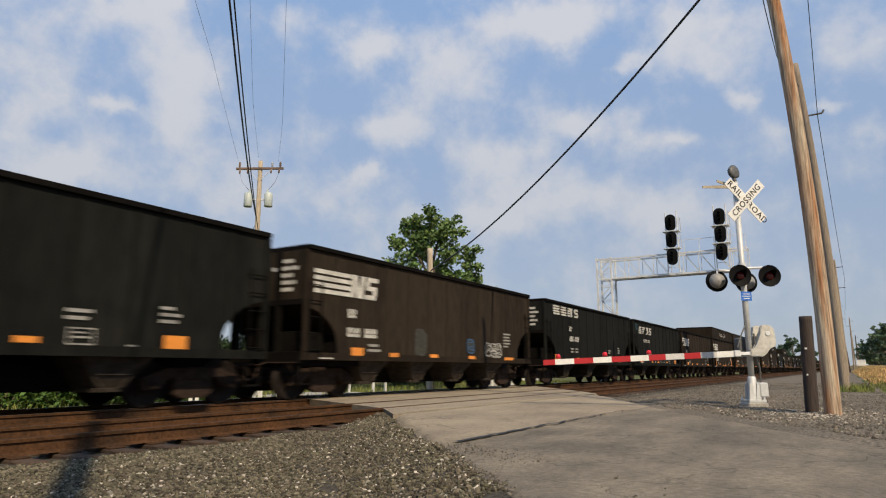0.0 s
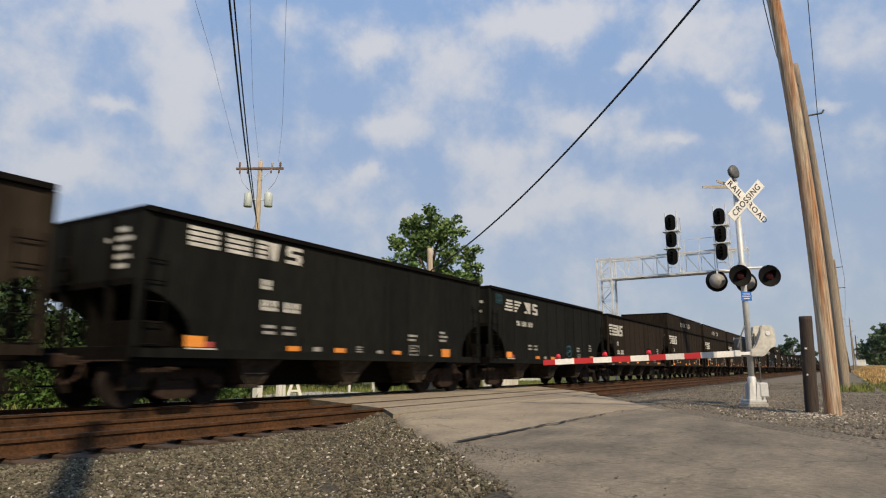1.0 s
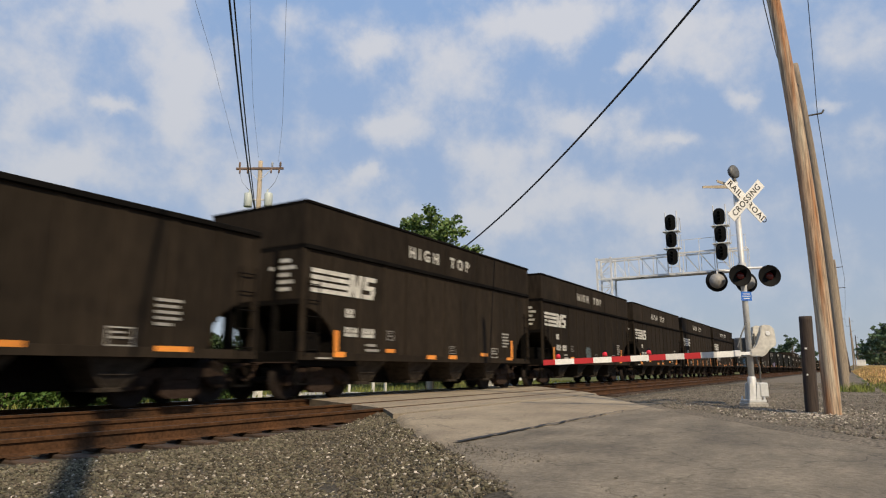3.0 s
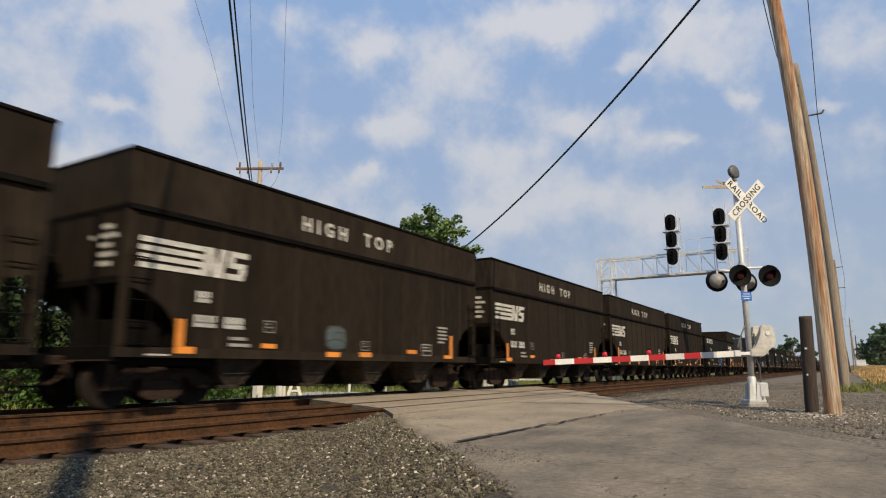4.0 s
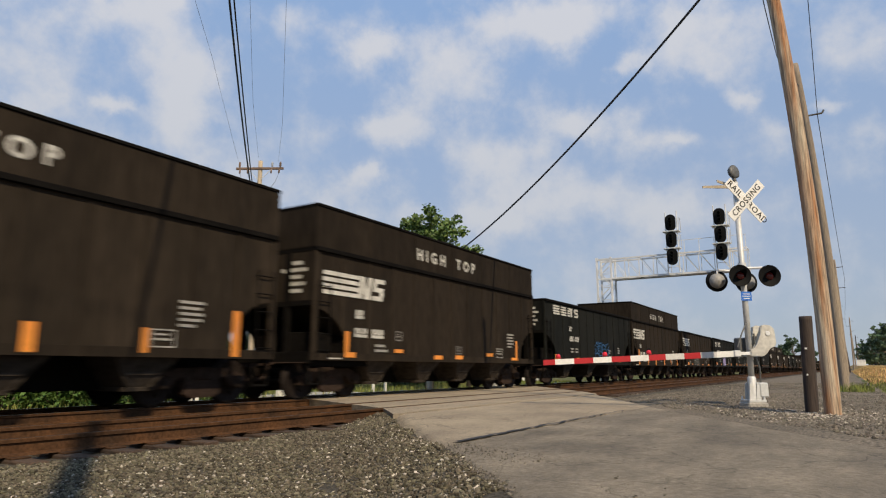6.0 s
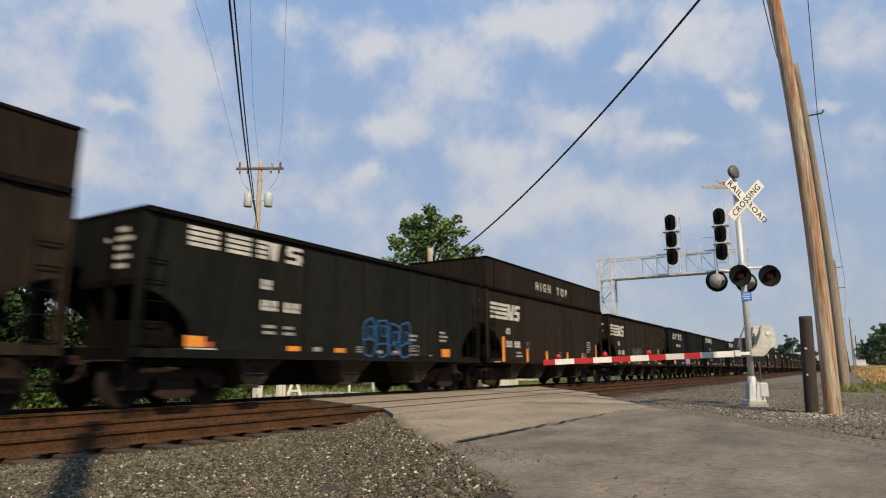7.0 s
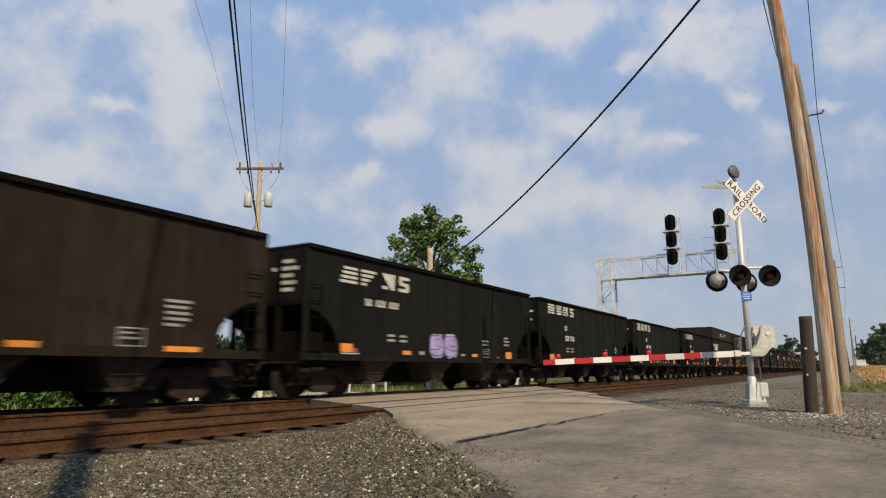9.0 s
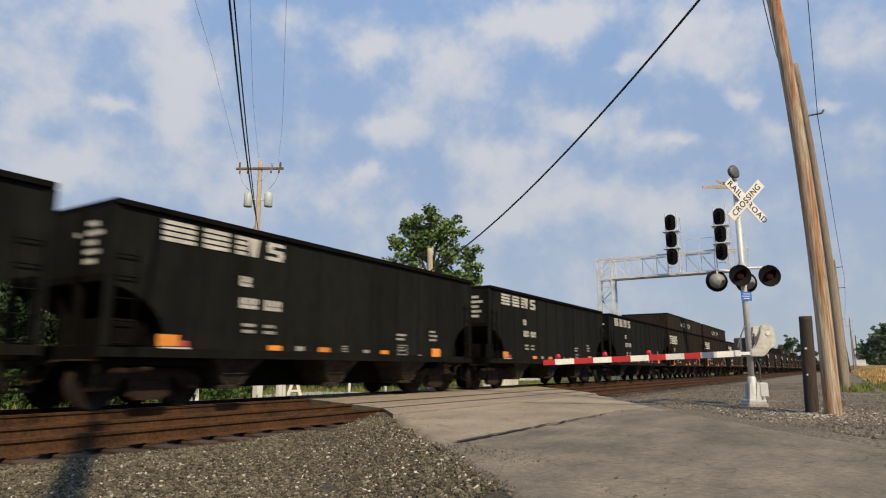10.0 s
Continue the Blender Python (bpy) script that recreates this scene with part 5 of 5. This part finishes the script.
def tree(at, height, width, rng, leaf, label, leaf_mat="leaf", clumps=26, per=300, low=0.3):
    t = tagged(new("tree"), label, "tree")
    t.location = at
    bm = bmesh.new()
    rod(bm, (0, 0, -0.2), (0.1, 0, height * 0.45), width * 0.035, width * 0.024, 10)
    rod(bm, (0.1, 0, height * 0.45), (0.0, 0.2, height * 0.8), width * 0.024, width * 0.008, 8)
    tips = []
    for i in range(clumps):
        a = 2.4 * i + rng.uniform(-0.3, 0.3)
        h = low + (1 - low) * ((i + 0.5) / clumps)
        reach = width * 0.5 * (1.0 - 0.75 * max(0, (h - 0.45) / 0.55) ** 1.3) * rng.uniform(0.55, 1.05)
        tip = Vector((reach * math.cos(a), reach * math.sin(a), height * h * rng.uniform(0.95, 1.0)))
        root = Vector((0.05, 0, height * max(0.22, h * 0.72)))
        mid = root.lerp(tip, 0.55) + Vector((0, 0, 0.06 * height))
        rod(bm, root, mid, width * 0.011, width * 0.006, 6)
        rod(bm, mid, tip, width * 0.006, width * 0.002, 5)
        tips.append((tip, width * rng.uniform(0.045, 0.085)))
        tips.append((mid, width * rng.uniform(0.05, 0.09)))
        for _ in range(4):
            off = Vector((rng.gauss(0, 1), rng.gauss(0, 1), rng.gauss(0.2, 0.6))) * width * 0.06
            tips.append((tip + off, width * rng.uniform(0.03, 0.07)))
    part("trunk", bm, M["bark"], t)
    V, F = leaf_cloud(rng, tips, per, leaf)
    put("crown", soup("crown", V, F, M[leaf_mat]), t)["kind"] = "stuff"
    return t


def bush(at, w, h, rng, name="bush", leaf=0.07, per=420, mat="leaf_shaded", label="dense green bush beyond the tracks"):
    b = tagged(new(name), label, "bush")
    b.location = at
    bm = bmesh.new()
    cl = []
    for i in range(9):
        a = rng.uniform(0, 6.28)
        tip = Vector((w * 0.45 * math.cos(a) * rng.random(), w * 0.45 * math.sin(a) * rng.random(), h * rng.uniform(0.3, 0.88)))
        rod(bm, (0, 0, -0.2), tip, 0.03, 0.008, 5)
        cl.append((tip, w * rng.uniform(0.16, 0.27)))
        cl.append((Vector((tip.x * 1.5, tip.y * 1.5, h * rng.uniform(0.02, 0.35))), w * rng.uniform(0.18, 0.28)))
    part("woody_stem", bm, M["bark"], b)
    V, F = leaf_cloud(rng, cl, per, leaf)
    put("foliage", soup("foliage", V, F, M[mat]), b)["kind"] = "stuff"


def blades(name, label, mat, rng, n, where, h0, h1, width):
    V, F = [], []
    for _ in range(n):
        x, y = where(rng)
        a, h = rng.uniform(0, 6.28), rng.uniform(h0, h1)
        z = ground_height(x, y) - 0.03
        dx, dy = math.cos(a) * width, math.sin(a) * width
        bx, by = rng.gauss(0, 0.28) * h, rng.gauss(0, 0.28) * h
        i = len(V)
        V += [(x - dx, y - dy, z), (x + dx, y + dy, z), (x + bx * 0.5 + dx * 0.7, y + by * 0.5 + dy * 0.7, z + h * 0.6), (x + bx * 0.5 - dx * 0.7, y + by * 0.5 - dy * 0.7, z + h * 0.6), (x + bx, y + by, z + h)]
        F += [(i, i + 1, i + 2, i + 3), (i + 3, i + 2, i + 4)]
    tagged(new(name, soup(name, V, F, M[mat])), label, "grass", kind="stuff")


def build_plants():
    rng = random.Random(11)
    tree((32.0, 20.45, -0.45), 10.35, 7.6, rng, 0.13, "broad-leaved green tree with an uneven open crown", clumps=34, per=330)
    tree((36.9, 20.6, -0.45), 8.6, 5.0, rng, 0.12, "smaller leafy green tree beside the larger one", clumps=18, per=420)
    for x, y, h, w in ((294, 17, 13, 15), (312, 22, 11, 12), (330, 30, 12, 14)):
        tree((x, y, -0.4), h, w, rng, 0.5, "hazy green tree far down the line", "leaf_far", 20, 40, low=0.08)
    for i in range(12):
        tree((225 + 13 * i + rng.uniform(-4, 4), -9.5 - 8 * (i % 3) - rng.uniform(0, 5), 1.9), rng.uniform(9.5, 12), rng.uniform(11, 15), rng, 0.55, "tree of a dense far wood", "leaf_far", 20, 24, low=0.06)
    # bushes behind the tracks
    for i in range(26):
        x = -6 + 0.95 * i + rng.uniform(-0.3, 0.3)
        bush((x, 20.6 + 0.9 * (i % 2) + rng.uniform(-0.4, 0.5), -0.45), rng.uniform(1.8, 2.5), rng.uniform(0.6, 1.3), rng, leaf=0.085, per=300, mat="leaf_mid")
    for i in range(17):
        bush((-6 + 1.35 * i + rng.uniform(-0.3, 0.3), 24.0 + rng.uniform(-0.5, 0.6), -0.45), rng.uniform(3.0, 3.6), rng.uniform(4.8, 5.8), rng, leaf=0.12, per=400, label="tall dense green hedge bush beyond the tracks")
    for i in range(11):
        bush((-7 + 2.3 * i + rng.uniform(-0.3, 0.3), 27.4 + rng.uniform(-0.5, 0.6), -0.45), rng.uniform(4.6, 5.2), rng.uniform(6.0, 7.2), rng, leaf=0.17, per=200, label="tall dense green hedge bush beyond the tracks")
    # added shrub row that blocks the bright view through the car ends
    for i in range(16):
        bush((16 + 1.7 * i + rng.uniform(-0.4, 0.4), 31.5 + 0.25 * i + rng.uniform(-0.6, 0.6), -0.45), rng.uniform(2.8, 3.4), rng.uniform(3.2, 4.0), rng, leaf=0.14, per=230, label="tall dark green shrub added behind posts to block bright gaps")
    for i in range(10):
        bush((24 + 3.2 * i, 27 + rng.uniform(-1, 4), -0.45), rng.uniform(1.6, 2.6), rng.uniform(0.7, 1.3), rng, per=200, leaf=0.1)
    blades("verge_grass", "green lawn and weeds beyond the tracks", "grass", rng, 9000, lambda r: (r.uniform(-4, 60), r.uniform(19.5, 30)), 0.12, 0.35, 0.02)
    blades("green_grass", "fresh green grass at the edge of the gravel", "grass", rng, 22000, lambda r: (19.0 + 31 * r.random() ** 1.4, -1.0 - 14 * r.random()), 0.06, 0.2, 0.02)
    blades("ripe_grass", "ripe orange-brown field grass", "straw", rng, 30000, lambda r: (38 + 110 * r.random() ** 1.5, -1.0 - 48 * r.random() ** 1.1), 0.1, 0.32, 0.04)
    blades("pole_weeds", "weeds at the foot of the poles", "grass", rng, 350, lambda r: (27.8 + r.uniform(-1.5, 1.5), r.uniform(-0.8, 0.4)), 0.1, 0.4, 0.015)


# ---------------------------------------------------------------- background things
def build_background():
    """What shows below the cars beyond the tracks."""
    h = tagged(new("house"), "white low house with grey roof beyond the trees", "house")
    h.matrix_basis = pose(66, 31.5, -0.45, 0, 0, 25)
    part("wall", box(bmesh.new(), -6, 6, -3.5, 3.5, 0, 2.7, 0.02), M["house_white"], h)
    part("roof", prism(bmesh.new(), [(-4.0, 2.6), (4.0, 2.6), (0, 4.6)], "x", -6.4, 6.4), M["roof"], h)
    for x in (-4.2, -1.4, 1.6, 4.3):
        w = part("window", box(bmesh.new(), x - 0.5, x + 0.5, -3.56, -3.48, 0.9, 2.1, 0.01), M["house_white"], h)
        part("pane", box(bmesh.new(), x - 0.42, x + 0.42, -3.575, -3.565, 0.98, 2.02), M["pane"], w)
    for x, y, z, name, lab in ((18.5, 23.5, 0.0, "road_sign", "small white square sign with a black arrow"),):
        s = tagged(new(name), lab, "sign")
        s.matrix_basis = pose(14.75, 18.9, -0.45, 0, 0, -40)
        part("post", box(bmesh.new(), -0.03, 0.03, 0.012, 0.05, -0.1, 0.7), M["galv"], s)
        pl = part("plate", box(bmesh.new(), -0.16, 0.16, -0.01, 0.01, 0.02, 0.78, 0.004), M["white"], s)
        part("arrow", prism(bmesh.new(), [(-0.09, 0.3), (0.09, 0.3), (0.04, 0.22), (0.04, 0.1), (-0.04, 0.1), (-0.04, 0.22)], "y", -0.014, -0.0105), M["black"], pl)
    for x, y, hh, w in ((18.6, 20.0, 1.3, 0.14), (19.75, 20.0, 1.3, 0.09), (20.02, 20.0, 1.3, 0.06), (25.0, 20.6, 1.2, 0.05), (28.2, 21.6, 1.3, 0.06), (29.0, 21.4, 1.3, 0.06)):
        p = tagged(new("marker_post"), "white square post in the grass beyond the tracks", "post", group="white posts beyond the tracks")
        p.location = (x, y, -0.45)
        part("shaft", box(bmesh.new(), -w, w, -w, w, -0.1, hh, 0.01), M["white"], p)
        part("cap", box(bmesh.new(), -w - 0.01, w + 0.01, -w - 0.01, w + 0.01, hh, hh + 0.05, 0.01), M["white"], p)
    t = tagged(new("trestle"), "white A-frame trestle standing on the pale paving", "trestle")
    t.matrix_basis = pose(20.75, 20.1, -0.45, 0, 0, -40)
    for y in (-0.3, 0.3):
        for x in (-1, 1):
            part("leg", prism(bmesh.new(), [(x * 0.28 - 0.04, 0), (x * 0.28 + 0.04, 0), (x * 0.05 + 0.03, 0.75), (x * 0.05 - 0.03, 0.75)], "y", y - 0.03, y + 0.03), M["white"], t)
        part("brace", box(bmesh.new(), -0.2, 0.2, y - 0.02, y + 0.02, 0.22, 0.29), M["white"], t)
    part("beam", box(bmesh.new(), -0.07, 0.07, -0.4, 0.4, 0.75, 0.85, 0.01), M["white"], t)
    # pale slab added for the bright sunlit strip of road beyond the tracks
    d = part("driveway", box(bmesh.new(), -2.2, 3.2, -1.3, 1.3, 0.0, 0.06, 0.01), M["concrete"], at=pose(22.4, 20.9, -0.46, 0, 0, 12))
    tagged(d, "pale concrete slab for the sunlit road beyond the tracks", "driveway", kind="structure")
    hut = tagged(new("relay_hut"), "low white corrugated hut beside the far track", "hut")
    hut.matrix_basis = pose(37.4, 18.6, -0.45, 0, 0, 5)
    part("wall", box(bmesh.new(), -1.5, 1.5, -0.6, 0.6, 0.05, 1.3, 0.01), M["house_white"], hut)
    for i in range(13):
        part("rib", box(bmesh.new(), -1.47 + 0.24 * i, -1.4 + 0.24 * i, -0.64, -0.6, 0.06, 1.28), M["white"], hut)
    for i in range(5):
        part("rib", box(bmesh.new(), -1.54, -1.5, -0.55 + 0.24 * i, -0.48 + 0.24 * i, 0.06, 1.28), M["white"], hut)
    part("roof", box(bmesh.new(), -1.62, 1.62, -0.72, 0.72, 1.3, 1.38, 0.01), M["galv"], hut)
    part("plinth", box(bmesh.new(), -1.55, 1.55, -0.66, 0.66, -0.1, 0.05, 0.01), M["concrete"], hut)
    for x, y in ((205, -3.4), (214, -4.4)):
        c = tagged(new("equipment_cabinet"), "white trackside equipment cabinet far down the line", "cabinet")
        c.location = (x, y, ground_height(x, y))
        part("body", box(bmesh.new(), -0.8, 0.8, -0.6, 0.6, 0, 1.5, 0.03), M["white"], c)
        part("roof", box(bmesh.new(), -0.88, 0.88, -0.68, 0.68, 1.5, 1.6, 0.02), M["galv"], c)


# ---------------------------------------------------------------- loose stones
def build_stones():
    """Crushed stone lying on the ballast, thickest where the viewer stands."""
    rng = np.random.default_rng(3)
    ico = bmesh.new()
    bmesh.ops.create_icosphere(ico, subdivisions=1, radius=1)
    iv = np.array([v.co[:] for v in ico.verts])
    ifc = np.array([[v.index for v in f.verts] for f in ico.faces])
    ico.free()
    ov = np.array([(1, 0, 0), (-1, 0, 0), (0, 1, 0), (0, -1, 0), (0, 0, 1), (0, 0, -1)], float)
    of = np.array([(0, 2, 4), (2, 1, 4), (1, 3, 4), (3, 0, 4), (2, 0, 5), (1, 2, 5), (3, 1, 5), (0, 3, 5)])

    def scatter(name, label, n, pick, base, faces, r0, r1, mat="stone", grit=False):
        V, F, made = [], [], 0
        while made < n:
            x, y = pick(rng)
            z = ground_height(x, y)
            if grit:
                z = -0.01 - 0.1 * min(max((6.4 - y) / 3.0, 0), 1)
            elif road_left(y) + 0.12 + 0.35 * noise.noise((x * 2, y * 2, 4)) < x < road_right(y) + 0.1 + 0.3 * noise.noise((x, y, 8)) and y < 14:
                continue
            r = r0 + (r1 - r0) * rng.random() ** 2.2
            q = base * (1 + 0.28 * rng.standard_normal(base.shape)) * (r * rng.uniform(0.6, 1.25, 3))
            a = rng.uniform(0, 6.28)
            c, s = math.cos(a), math.sin(a)
            q = np.stack([q[:, 0] * c - q[:, 1] * s, q[:, 0] * s + q[:, 1] * c, q[:, 2] * 0.75], 1)
            V.append(q + (x, y, z + 0.03 * noise.noise((x * 0.9, y * 0.9, 3)) + r * 0.25))
            F.append(faces + made * len(base))
            made += 1
        me = soup(name, np.concatenate(V).tolist(), np.concatenate(F).tolist(), M[mat])
        tagged(new(name, me), label, "stones", kind="stuff")
    left = lambda r: (r.uniform(1.5, 11.5), 2.2 + 4.9 * r.random())
    scatter("near_ballast_stones", "loose grey and tan crushed stones beside the track", 38000, left, iv, ifc, 0.008, 0.026)
    scatter("pale_ballast_stones", "pale crushed stones among the darker ballast", 4200, left, iv, ifc, 0.006, 0.022, "stone_pale")
    scatter("left_ballast_stones", "loose grey and tan crushed stones beside the track", 9000, lambda r: (r.uniform(0, 10.3), 6.2 + 0.85 * r.random() ** 0.8), iv, ifc, 0.012, 0.03)
    def strewn(r):
        y = 0.5 + 3.3 * r.random()
        return road_left(y) + abs(r.normal()) * 0.55, y
    scatter("road_grit", "loose grit strewn over the road's edge", 2600, strewn, ov, of, 0.004, 0.014, "stone_mid", True)
    scatter("rubble", "broken stone piled where the crossing ends", 350, lambda r: (10.0 + r.normal() * 0.35, 6.3 + 1.0 * r.random()), iv, ifc, 0.015, 0.05)
    verge = lambda r: (8.5 + 34 * r.random() ** 1.6, -2.5 + 9.7 * r.random())
    scatter("verge_stones", "loose grey crushed stones round the signal mast", 34000, verge, ov, of, 0.009, 0.03, "stone_mid")
    scatter("pale_verge_stones", "pale crushed stones on the verge", 2600, verge, ov, of, 0.008, 0.024, "stone_pale")
    scatter("pale_kerb_stones", "pale broken stones round the pole's foot", 700, lambda r: (13.3 + r.normal() * 0.9, 0.6 + r.normal() * 0.7), iv, ifc, 0.01, 0.028, "stone_pale")


build_crossing_signal()
build_poles()
build_signal_bridge()
build_plants()
build_background()
build_stones()


motions()
